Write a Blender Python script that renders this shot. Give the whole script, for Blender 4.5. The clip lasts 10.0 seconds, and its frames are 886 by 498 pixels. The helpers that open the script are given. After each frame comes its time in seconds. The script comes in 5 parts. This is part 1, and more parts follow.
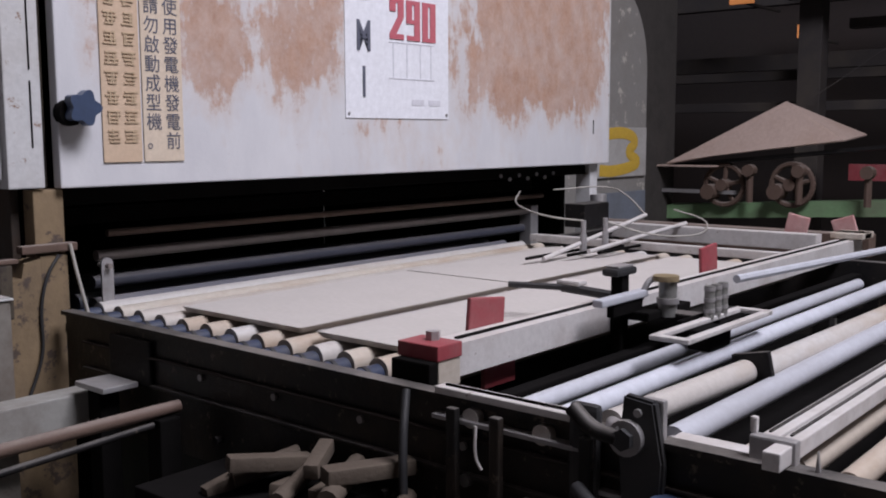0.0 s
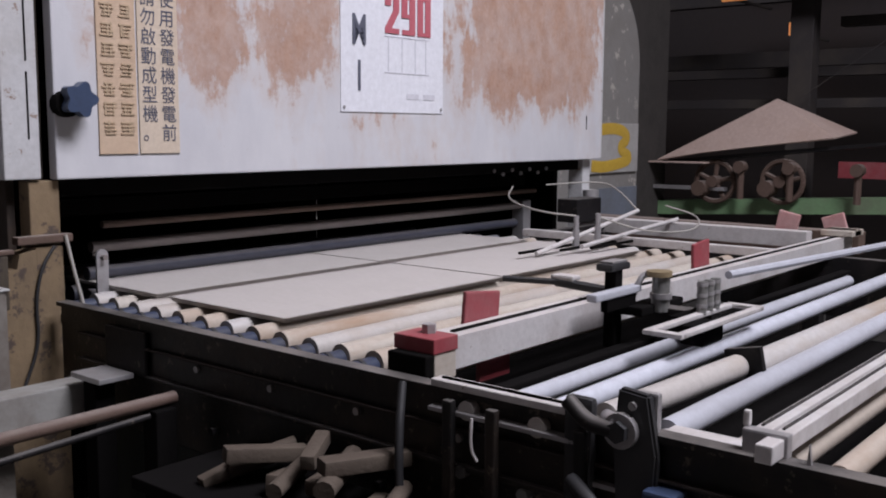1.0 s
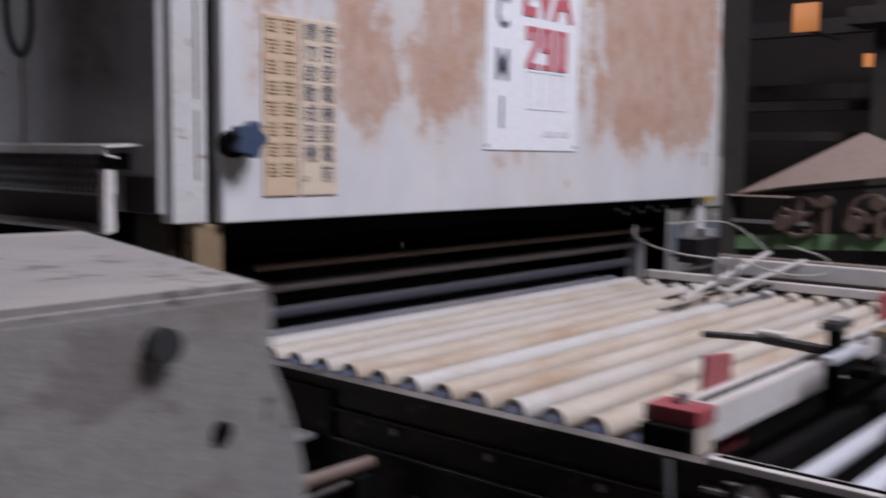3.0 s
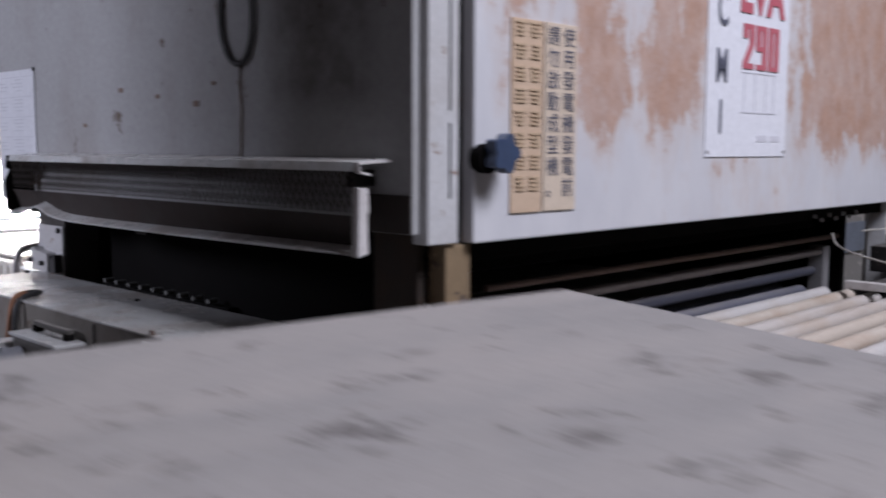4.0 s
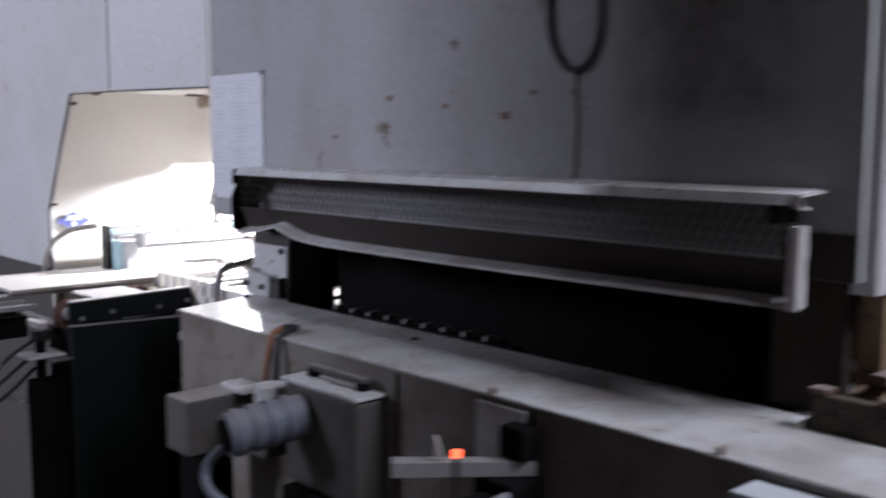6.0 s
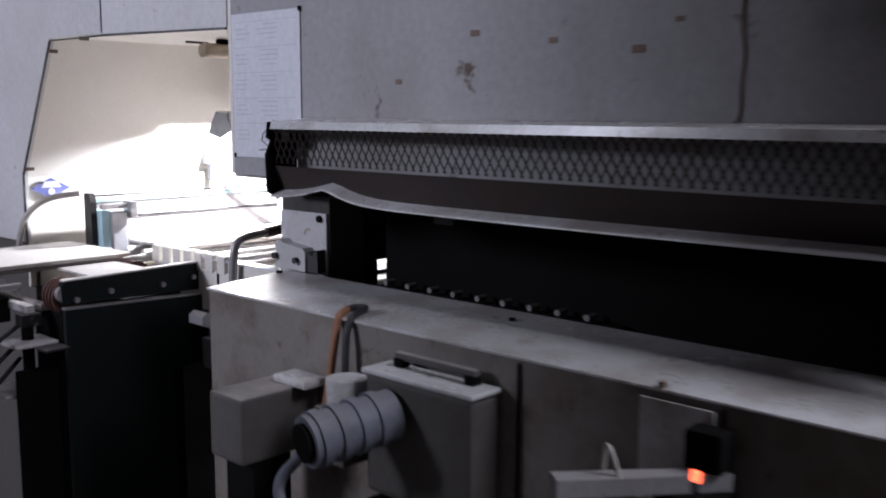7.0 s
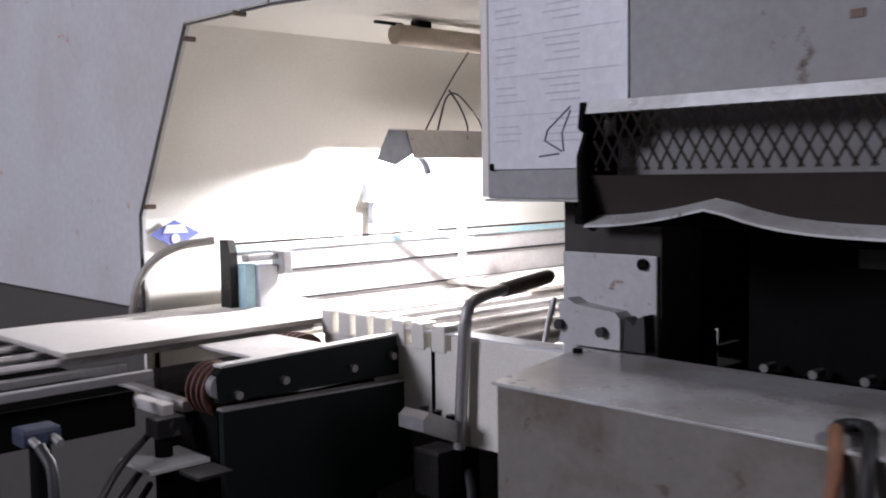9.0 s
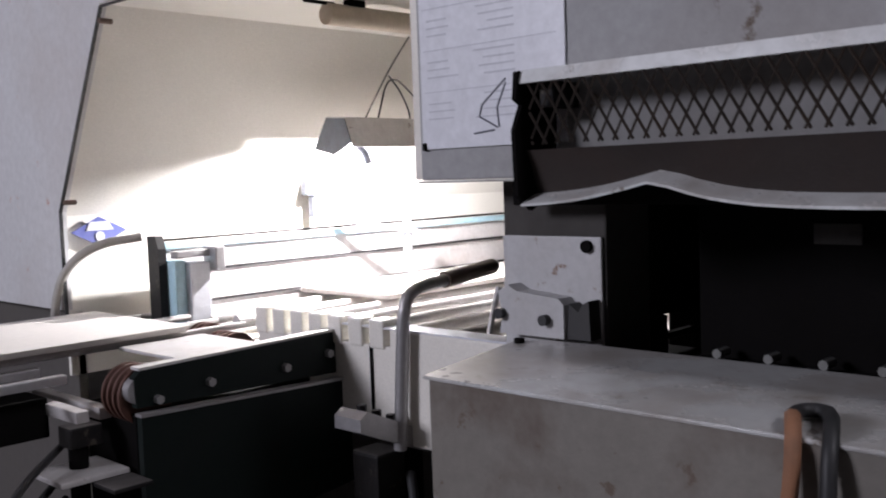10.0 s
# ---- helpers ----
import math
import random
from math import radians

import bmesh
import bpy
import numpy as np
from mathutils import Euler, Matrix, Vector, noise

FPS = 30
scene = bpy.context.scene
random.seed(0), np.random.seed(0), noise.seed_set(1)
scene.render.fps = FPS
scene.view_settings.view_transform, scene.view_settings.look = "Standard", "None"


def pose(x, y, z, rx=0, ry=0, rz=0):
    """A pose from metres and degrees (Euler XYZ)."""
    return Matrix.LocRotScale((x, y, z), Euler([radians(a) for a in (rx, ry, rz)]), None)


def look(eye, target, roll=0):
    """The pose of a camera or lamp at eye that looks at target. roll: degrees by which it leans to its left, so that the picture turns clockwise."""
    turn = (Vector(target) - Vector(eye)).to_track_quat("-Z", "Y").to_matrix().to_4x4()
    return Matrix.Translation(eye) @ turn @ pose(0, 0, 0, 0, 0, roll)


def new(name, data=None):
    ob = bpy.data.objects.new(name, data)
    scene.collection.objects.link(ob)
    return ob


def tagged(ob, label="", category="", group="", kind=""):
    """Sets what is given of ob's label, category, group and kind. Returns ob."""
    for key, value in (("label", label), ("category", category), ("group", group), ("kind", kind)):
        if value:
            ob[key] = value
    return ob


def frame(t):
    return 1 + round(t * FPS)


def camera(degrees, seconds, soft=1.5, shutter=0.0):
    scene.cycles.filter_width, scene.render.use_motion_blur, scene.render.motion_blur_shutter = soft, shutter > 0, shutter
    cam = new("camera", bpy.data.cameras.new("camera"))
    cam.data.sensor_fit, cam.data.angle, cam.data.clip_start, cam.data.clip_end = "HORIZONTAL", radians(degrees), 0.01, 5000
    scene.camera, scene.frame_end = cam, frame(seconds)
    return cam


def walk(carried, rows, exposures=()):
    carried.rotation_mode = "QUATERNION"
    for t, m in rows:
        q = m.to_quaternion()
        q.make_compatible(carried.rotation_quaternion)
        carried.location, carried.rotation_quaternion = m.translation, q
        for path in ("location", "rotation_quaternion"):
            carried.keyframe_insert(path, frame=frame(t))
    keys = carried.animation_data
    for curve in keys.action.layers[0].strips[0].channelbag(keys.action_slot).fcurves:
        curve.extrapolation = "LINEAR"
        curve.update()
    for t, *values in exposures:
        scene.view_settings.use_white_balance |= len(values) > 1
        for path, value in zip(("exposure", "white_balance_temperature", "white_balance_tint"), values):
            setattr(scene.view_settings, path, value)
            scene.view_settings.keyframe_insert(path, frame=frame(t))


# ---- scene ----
cam = camera(49.0, 10.0, soft=1.9, shutter=0.8)
PATH = [
    (0, (-0.981, -1.818, 1.402), (0.537, -0.538, 1.17), -0.2),
    (0.5, (-0.99, -1.818, 1.403), (0.535, -0.546, 1.165), 0.1),
    (1, (-0.996, -1.818, 1.403), (0.535, -0.554, 1.159), 0.3),
    (1.5, (-1.038, -1.801, 1.425), (0.518, -0.573, 1.157), 1.3),
    (2, (-1.081, -1.773, 1.448), (0.503, -0.587, 1.158), 2.5),
    (2.5, (-1.107, -1.721, 1.461), (0.463, -0.509, 1.204), 2.6),
    (3, (-1.107, -1.506, 1.434), (0.4, -0.206, 1.241), 0.7),
    (3.2, (-1.114, -1.455, 1.428), (0.341, -0.094, 1.25), 0.1),
    (4.3, (-1.277, -1.082, 1.507), (0.134, 0.316, 1.273), 0.6),
    (4.5, (-1.279, -1.071, 1.529), (0.123, 0.333, 1.277), 0.9),
    (5, (-1.269, -0.933, 1.532), (0.168, 0.436, 1.285), 0.7),
    (5.5, (-1.27, -0.739, 1.514), (0.133, 0.669, 1.296), 0.6),
    (6, (-1.429, -0.544, 1.516), (-0.073, 0.909, 1.291), 0.2),
    (6.2, (-1.452, -0.461, 1.508), (-0.095, 0.981, 1.223), 0.4),
    (7.3, (-1.369, 0.041, 1.446), (0.097, 1.377, 1.182), 0.1),
    (7.5, (-1.327, 0.149, 1.434), (0.107, 1.526, 1.214), -0.2),
    (8, (-1.225, 0.335, 1.412), (0.118, 1.807, 1.245), -1.6),
    (8.5, (-1.144, 0.545, 1.377), (0.165, 2.048, 1.207), -1.4),
    (9, (-1.159, 0.777, 1.355), (0.229, 2.209, 1.204), -0.9),
    (9.5, (-1.096, 0.827, 1.336), (0.333, 2.219, 1.197), -0.9),
    (10, (-1.066, 0.816, 1.326), (0.378, 2.191, 1.176), -2.0),
]
walk(cam, [(t, look(eye, target, roll)) for t, eye, target, roll in PATH], [(0.0, 0.0, 6500, 10), (3.2, 0.0, 6450, 10), (4.5, 0.0, 6100, 10), (6.0, -0.05, 6100, 10), (8.0, -0.32, 6250, 11), (10.0, -0.24, 6500, 10)])

# ---- light ----
world = bpy.data.worlds.new("hall_air")
scene.world = world
world.use_nodes = True
wn = world.node_tree.nodes
sky = wn.new("ShaderNodeTexSky")
sky.sky_type = "NISHITA"
sky.sun_disc = False
sky.sun_elevation = radians(40)
sky.sun_rotation = radians(200)
world.node_tree.links.new(sky.outputs[0], wn["Background"].inputs[0])
wn["Background"].inputs[1].default_value = 0.05


def area(name, eye, target, w, h, power, color):
    data = bpy.data.lights.new(name, "AREA")
    data.shape, data.size, data.size_y, data.energy, data.color = "RECTANGLE", w, h, power, color
    ob = new(name, data)
    ob.matrix_world = look(eye, target)
    return ob


# unseen daylight added in roof and west wall openings; flood lamp over transfer table
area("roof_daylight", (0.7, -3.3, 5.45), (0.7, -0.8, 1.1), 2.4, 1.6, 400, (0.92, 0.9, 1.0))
# added side light; no window is known there
area("window_daylight", (-6.97, 4.6, 3.9), (-0.2, 1.2, 1.4), 2.0, 1.5, 430, (0.87, 0.86, 1.0))
bulb = bpy.data.lights.new("flood_bulb", "POINT")
bulb.energy, bulb.shadow_soft_size, bulb.color = 70, 0.01, (0.98, 0.96, 1.0)
new("flood_bulb", bulb).location = (0.40, 2.46, 1.4)

# ---- materials ----


def nodes_of(name):
    m = bpy.data.materials.new(name)
    m.use_nodes = True
    return m, m.node_tree.nodes, m.node_tree.links


def noise_node(N, K, scale, detail=6, rough=0.6, stretch=(1, 1, 1), where="Object"):
    tc, mp, nz = N.new("ShaderNodeTexCoord"), N.new("ShaderNodeMapping"), N.new("ShaderNodeTexNoise")
    mp.inputs["Scale"].default_value = stretch
    K.new(tc.outputs[where], mp.inputs[0])
    K.new(mp.outputs[0], nz.inputs["Vector"])
    nz.inputs["Scale"].default_value, nz.inputs["Detail"].default_value, nz.inputs["Roughness"].default_value = scale, detail, rough
    return nz.outputs["Fac"]


def ramp(N, K, fac, a, b, ca=(0, 0, 0), cb=(1, 1, 1)):
    r = N.new("ShaderNodeValToRGB")
    r.color_ramp.elements[0].position, r.color_ramp.elements[1].position = a, b
    r.color_ramp.elements[0].color, r.color_ramp.elements[1].color = (*ca, 1), (*cb, 1)
    K.new(fac, r.inputs[0])
    return r.outputs[0]


def mix(N, K, fac, a, b):
    m = N.new("ShaderNodeMix")
    m.data_type = "RGBA"
    if isinstance(fac, (int, float)):
        m.inputs[0].default_value = fac
    else:
        K.new(fac, m.inputs[0])
    for s, v in ((m.inputs[6], a), (m.inputs[7], b)):
        if isinstance(v, tuple):
            s.default_value = (*v, 1)
        else:
            K.new(v, s)
    return m.outputs[2]


def math_node(N, K, op, a, b=0.0):
    m = N.new("ShaderNodeMath")
    m.operation = op
    for s, v in ((m.inputs[0], a), (m.inputs[1], b)):
        if isinstance(v, (int, float)):
            s.default_value = v
        else:
            K.new(v, s)
    return m.outputs[0]


def surface(name, col, rough=0.6, metal=0.0, dirt=(0.1, 0.08, 0.06), amount=0.5, grain=60.0, broad=4.0, bump=0.15, spot=None, random_tint=0.0, stretch=(1, 1, 1), dust=0.0):
    """Base colour with broad dirt, fine grain, optional spots of rust or chips, and dust on what faces up."""
    m, N, K = nodes_of(name)
    p = N["Principled BSDF"]
    big = noise_node(N, K, broad, 5, 0.65, stretch)
    fine = noise_node(N, K, grain, 4, 0.7)
    c = mix(N, K, ramp(N, K, fine, 0.25, 0.8), tuple(v * 0.86 for v in col), tuple(min(1, v * 1.08) for v in col))
    c = mix(N, K, math_node(N, K, "MULTIPLY", ramp(N, K, big, 0.45, 0.75), amount), c, dirt)
    if spot:
        f = noise_node(N, K, spot[1], 8, 0.7)
        c = mix(N, K, ramp(N, K, f, spot[2] - 0.075, spot[2] - 0.02), c, spot[0])
    if dust:
        g, sep = N.new("ShaderNodeNewGeometry"), N.new("ShaderNodeSeparateXYZ")
        K.new(g.outputs["Normal"], sep.inputs[0])
        up = ramp(N, K, sep.outputs[2], 0.35, 0.95)
        c = mix(N, K, math_node(N, K, "MULTIPLY", math_node(N, K, "MULTIPLY", up, dust), ramp(N, K, big, 0.2, 0.6)), c, (0.52, 0.48, 0.45))
    if random_tint:
        oi = N.new("ShaderNodeObjectInfo")
        c = mix(N, K, math_node(N, K, "MULTIPLY", oi.outputs["Random"], random_tint), c, dirt)
    K.new(c, p.inputs["Base Color"])
    p.inputs["Metallic"].default_value = metal
    K.new(ramp(N, K, big, 0.2, 0.9, (rough * 0.8,) * 3, (min(1, rough * 1.2),) * 3), p.inputs["Roughness"])
    b = N.new("ShaderNodeBump")
    b.inputs["Strength"].default_value, b.inputs["Distance"].default_value = bump, 0.004
    K.new(fine, b.inputs["Height"])
    K.new(b.outputs[0], p.inputs["Normal"])
    return m


def glow(name, col, strength):
    m, N, K = nodes_of(name)
    p = N["Principled BSDF"]
    p.inputs["Base Color"].default_value = (*col, 1)
    p.inputs["Emission Color"].default_value = (*col, 1)
    p.inputs["Emission Strength"].default_value = strength
    return m


def rusty_panel():
    """Grey-white enamel with large worn rust fields whose lower rims run down in streaks."""
    m, N, K = nodes_of("rusty_enamel")
    p = N["Principled BSDF"]
    tc, sep = N.new("ShaderNodeTexCoord"), N.new("ShaderNodeSeparateXYZ")
    K.new(tc.outputs["Object"], sep.inputs[0])
    x, z = sep.outputs[0], sep.outputs[2]
    streak = noise_node(N, K, 7.0, 6, 0.6, (1.6, 1, 0.5))
    fine = noise_node(N, K, 20.0, 9, 0.72, (1, 1, 0.75))
    # two broad fields of rust along the width
    def field(c, w):
        d = math_node(N, K, "ABSOLUTE", math_node(N, K, "SUBTRACT", x, c))
        r = N.new("ShaderNodeMapRange")
        r.inputs["From Min"].default_value, r.inputs["From Max"].default_value = w, w * 0.35
        K.new(d, r.inputs["Value"])
        return r.outputs[0]
    fields = math_node(N, K, "MAXIMUM", math_node(N, K, "MULTIPLY", field(-0.45, 0.55), 0.72), field(0.62, 0.62))
    r = N.new("ShaderNodeMapRange")
    r.inputs["From Min"].default_value, r.inputs["From Max"].default_value = 1.36, 1.58
    K.new(z, r.inputs["Value"])
    v = math_node(N, K, "MULTIPLY", fields, r.outputs[0])
    lobes = noise_node(N, K, 4.2, 5, 0.6, (1.7, 1, 0.6))
    v = math_node(N, K, "ADD", math_node(N, K, "MULTIPLY", v, 0.8), math_node(N, K, "MULTIPLY", lobes, 1.7))
    v = math_node(N, K, "ADD", v, math_node(N, K, "MULTIPLY", streak, 0.55))
    v = math_node(N, K, "ADD", v, math_node(N, K, "MULTIPLY", fine, 0.9))
    mask = ramp(N, K, math_node(N, K, "MULTIPLY", v, 0.4), 0.765, 0.825)
    grain = noise_node(N, K, 90, 4, 0.7)
    paint = mix(N, K, ramp(N, K, streak, 0.3, 0.8), (0.50, 0.50, 0.53), (0.60, 0.60, 0.62))
    chips = ramp(N, K, noise_node(N, K, 30, 7, 0.75), 0.66, 0.70)
    paint = mix(N, K, math_node(N, K, "MULTIPLY", chips, 0.7), paint, (0.24, 0.15, 0.11))
    halo = ramp(N, K, math_node(N, K, "MULTIPLY", v, 0.4), 0.66, 0.82)
    paint = mix(N, K, math_node(N, K, "MULTIPLY", halo, 0.35), paint, (0.44, 0.32, 0.25))
    thin = ramp(N, K, noise_node(N, K, 9.0, 8, 0.75, (1, 1, 0.7)), 0.36, 0.6, (0.6,) * 3, (1,) * 3)
    mask = math_node(N, K, "MULTIPLY", mask, thin)
    rust = mix(N, K, ramp(N, K, fine, 0.3, 0.7), (0.26, 0.13, 0.08), (0.41, 0.25, 0.18))
    rust = mix(N, K, math_node(N, K, "MULTIPLY", ramp(N, K, grain, 0.35, 0.75), 0.35), rust, (0.5, 0.38, 0.31))
    K.new(mix(N, K, math_node(N, K, "MULTIPLY", mask, 0.96), paint, rust), p.inputs["Base Color"])
    K.new(ramp(N, K, mask, 0, 1, (0.42,) * 3, (0.8,) * 3), p.inputs["Roughness"])
    b = N.new("ShaderNodeBump")
    b.inputs["Strength"].default_value, b.inputs["Distance"].default_value = 0.15, 0.003
    K.new(math_node(N, K, "ADD", grain, mask), b.inputs["Height"])
    K.new(b.outputs[0], p.inputs["Normal"])
    return m


RUSTY = rusty_panel()
ENAMEL = surface("grey_enamel", (0.50, 0.50, 0.51), 0.5, 0, (0.3, 0.26, 0.22), 0.45, 70, 3.0, 0.08, ((0.22, 0.14, 0.1), 30, 0.68))
SIDEPAINT = surface("side_enamel", (0.36, 0.36, 0.365), 0.85, 0, (0.22, 0.19, 0.17), 0.6, 60, 2.2, 0.08, ((0.13, 0.1, 0.08), 9, 0.70), stretch=(1, 1, 0.6))
def sooty_side():
    """The side enamel with a soft soot patch and a dark lower front corner."""
    m = SIDEPAINT.copy()
    m.name = "sooty_side_enamel"
    N, K = m.node_tree.nodes, m.node_tree.links
    p = N["Principled BSDF"]
    old = p.inputs["Base Color"].links[0].from_socket
    tc, sep = N.new("ShaderNodeTexCoord"), N.new("ShaderNodeSeparateXYZ")
    K.new(tc.outputs["Object"], sep.inputs[0])

    def soft(v, c, half, rim):
        d = math_node(N, K, "ABSOLUTE", math_node(N, K, "SUBTRACT", v, c))
        r = N.new("ShaderNodeMapRange")
        r.inputs["From Min"].default_value, r.inputs["From Max"].default_value = half + rim, half - rim
        K.new(d, r.inputs["Value"])
        return r.outputs[0]
    patch = math_node(N, K, "MULTIPLY", soft(sep.outputs[1], -0.62, 0.15, 0.03), soft(sep.outputs[2], 1.72, 0.17, 0.03))
    rag = ramp(N, K, noise_node(N, K, 9, 6, 0.7), 0.25, 0.6)
    c = mix(N, K, math_node(N, K, "MULTIPLY", math_node(N, K, "MULTIPLY", patch, rag), 0.55), old, (0.09, 0.08, 0.075))
    K.new(c, p.inputs["Base Color"])
    return m


SOOTYSIDE = sooty_side()
WHITEWALL = surface("white_housing", (0.60, 0.60, 0.61), 0.55, 0, (0.42, 0.36, 0.32), 0.5, 60, 2.0, 0.06, ((0.45, 0.2, 0.13), 14, 0.72))
CREAM = surface("cream_housing", (0.82, 0.79, 0.73), 0.5, 0, (0.62, 0.57, 0.49), 0.3, 300, 2.0, 0.02)
OCHRE = surface("ochre_post", (0.20, 0.142, 0.082), 0.75, 0, (0.085, 0.06, 0.04), 0.9, 40, 6.0, 0.4, ((0.07, 0.05, 0.04), 18, 0.62), stretch=(1, 1, 0.4))
# near black; also stands for darkness inside the dryer and under the belts
BLACK = surface("near_black", (0.005, 0.0045, 0.0045), 0.9, 0, (0.01, 0.009, 0.009), 0.5, 30, 4.0, 0.3)
# dust on upward faces also stands for the rails' bright highlights
DARKRAIL = surface("dark_rail", (0.014, 0.013, 0.014), 0.55, 0.2, (0.035, 0.03, 0.027), 0.6, 50, 6.0, 0.3, ((0.07, 0.06, 0.05), 40, 0.68), dust=0.2)
RAILGRIME = surface("grimy_rail", (0.016, 0.015, 0.015), 0.45, 0.3, (0.055, 0.038, 0.027), 0.8, 50, 9.0, 0.3, ((0.10, 0.08, 0.065), 45, 0.67), dust=0.3)
OLDPOST = surface("old_tan_post", (0.065, 0.05, 0.034), 0.8, 0, (0.03, 0.025, 0.02), 0.9, 40, 9.0, 0.4, ((0.03, 0.022, 0.018), 20, 0.6), stretch=(1, 1, 0.4))
STEEL = surface("dusty_steel", (0.42, 0.41, 0.42), 0.42, 0.55, (0.22, 0.19, 0.17), 0.6, 80, 8.0, 0.2, dust=0.4)
BLUEROLL = surface("blue_grey_roll", (0.62, 0.64, 0.71), 0.35, 0.15, (0.3, 0.29, 0.3), 0.5, 60, 6.0, 0.08, random_tint=0.35, stretch=(0.3, 1, 1))
TANROLL = surface("tan_roll", (0.46, 0.42, 0.37), 0.6, 0, (0.30, 0.20, 0.13), 0.9, 70, 8.0, 0.15, random_tint=0.3, stretch=(0.3, 1, 1))
CERAMIC = surface("raw_clay_tile", (0.46, 0.43, 0.41), 0.8, 0, (0.40, 0.37, 0.35), 0.4, 90, 5.0, 0.05)
BISCUIT = surface("pale_dry_tile", (0.68, 0.64, 0.60), 0.75, 0, (0.58, 0.54, 0.5), 0.3, 90, 5.0, 0.05)
# cover lighter and side darker than the paint, for the light; stains are real
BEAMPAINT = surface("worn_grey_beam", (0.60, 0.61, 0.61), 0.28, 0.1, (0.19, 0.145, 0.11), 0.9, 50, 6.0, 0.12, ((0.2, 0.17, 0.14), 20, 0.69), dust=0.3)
BEAMSIDE = surface("shaded_stained_beam_side", (0.20, 0.185, 0.165), 0.5, 0.05, (0.085, 0.055, 0.04), 1.0, 60, 7.0, 0.12, ((0.12, 0.09, 0.07), 24, 0.68))
REDPAINT = surface("faded_red", (0.26, 0.045, 0.055), 0.6, 0, (0.30, 0.14, 0.14), 0.5, 60, 14.0, 0.2)
RUSTSTEEL = surface("rusty_steel", (0.11, 0.07, 0.055), 0.8, 0.1, (0.1, 0.07, 0.05), 0.6, 50, 10.0, 0.4, dust=0.25)
DUSTYBOX = surface("dusty_box", (0.19, 0.182, 0.18), 0.8, 0, (0.2, 0.175, 0.165), 0.6, 90, 7.0, 0.25, ((0.05, 0.045, 0.045), 26, 0.645), dust=0.25, stretch=(0.5, 1.4, 1))
DUSTYBOX2 = surface("grimy_box_side", (0.2, 0.193, 0.188), 0.75, 0, (0.09, 0.065, 0.05), 1.0, 90, 9.0, 0.2, ((0.14, 0.125, 0.12), 11, 0.62), stretch=(0.7, 1, 1.3))
GREENMETAL = surface("dark_green_metal", (0.008, 0.013, 0.012), 0.5, 0.1, (0.012, 0.012, 0.012), 0.5, 60, 5.0, 0.1)
GREENBELT = surface("green_beam", (0.16, 0.27, 0.14), 0.6, 0, (0.12, 0.1, 0.08), 0.6, 50, 4.0, 0.2)
GREYROLL = surface("grey_roll", (0.50, 0.49, 0.485), 0.5, 0.05, (0.32, 0.23, 0.15), 0.8, 70, 9.0, 0.12, random_tint=0.3, stretch=(0.3, 1, 1))
MOUTHBAR = surface("sooty_bar", (0.22, 0.19, 0.18), 0.6, 0.1, (0.1, 0.08, 0.07), 0.7, 60, 5.0, 0.2, stretch=(0.3, 1, 1))
NAVYROLL = surface("navy_roll", (0.08, 0.085, 0.115), 0.4, 0.1, (0.05, 0.048, 0.055), 0.8, 60, 5.0, 0.1, stretch=(0.4, 1, 1), dust=0.3)
LOWERPAINT = surface("grimy_lower_paint", (0.075, 0.068, 0.064), 0.7, 0, (0.08, 0.07, 0.06), 0.7, 40, 3.0, 0.2)
CONCRETE = surface("dirty_floor", (0.27, 0.255, 0.24), 0.85, 0, (0.1, 0.09, 0.08), 0.7, 30, 1.5, 0.5)
HALLWALL = surface("dark_hall_wall", (0.042, 0.033, 0.031), 0.9, 0, (0.06, 0.042, 0.036), 0.7, 20, 0.8, 0.3)
BLUEKNOB = surface("blue_plastic", (0.045, 0.065, 0.12), 0.4, 0, (0.03, 0.04, 0.06), 0.5, 60, 20.0, 0.1)
CAPBLUE = surface("grimy_blue_cap", (0.03, 0.04, 0.075), 0.5, 0, (0.06, 0.055, 0.05), 0.6, 60, 20.0, 0.1)
RUBBER = surface("black_rubber", (0.02, 0.02, 0.022), 0.6, 0, (0.05, 0.045, 0.04), 0.4, 60, 10.0, 0.1)
PAPER = surface("glossy_paper", (0.72, 0.73, 0.78), 0.4, 0, (0.6, 0.6, 0.62), 0.3, 60, 5.0, 0.02)
INKGREY = surface("grey_ink", (0.10, 0.105, 0.14), 0.5, 0, (0.2, 0.2, 0.24), 0.3)
INKRED = surface("red_ink", (0.45, 0.115, 0.145), 0.5, 0, (0.5, 0.2, 0.2), 0.3)
INKPALE = surface("pale_ink", (0.58, 0.58, 0.63), 0.5, 0, (0.62, 0.62, 0.66), 0.3)
INKBLUE = surface("blue_ink", (0.12, 0.14, 0.42), 0.5, 0, (0.3, 0.3, 0.5), 0.4)
WOODSIGN = surface("yellowed_sign", (0.53, 0.40, 0.29), 0.65, 0, (0.38, 0.24, 0.15), 0.6, 70, 8.0, 0.15, stretch=(1, 1, 0.4))
PALESIGN = surface("pale_sign", (0.57, 0.48, 0.385), 0.65, 0, (0.43, 0.31, 0.21), 0.5, 70, 8.0, 0.15, stretch=(1, 1, 0.4))
WIREGREY = surface("grey_wire", (0.38, 0.36, 0.33), 0.6, 0, (0.2, 0.18, 0.16), 0.5)
DRUMPAINT = surface("ochre_drum", (0.55, 0.33, 0.10), 0.5, 0, (0.35, 0.2, 0.08), 0.5, 60, 6.0, 0.1)
DULLVALVE = surface("dull_valve_metal", (0.30, 0.30, 0.29), 0.35, 0.5, (0.12, 0.11, 0.1), 0.6, 80, 12.0, 0.1)
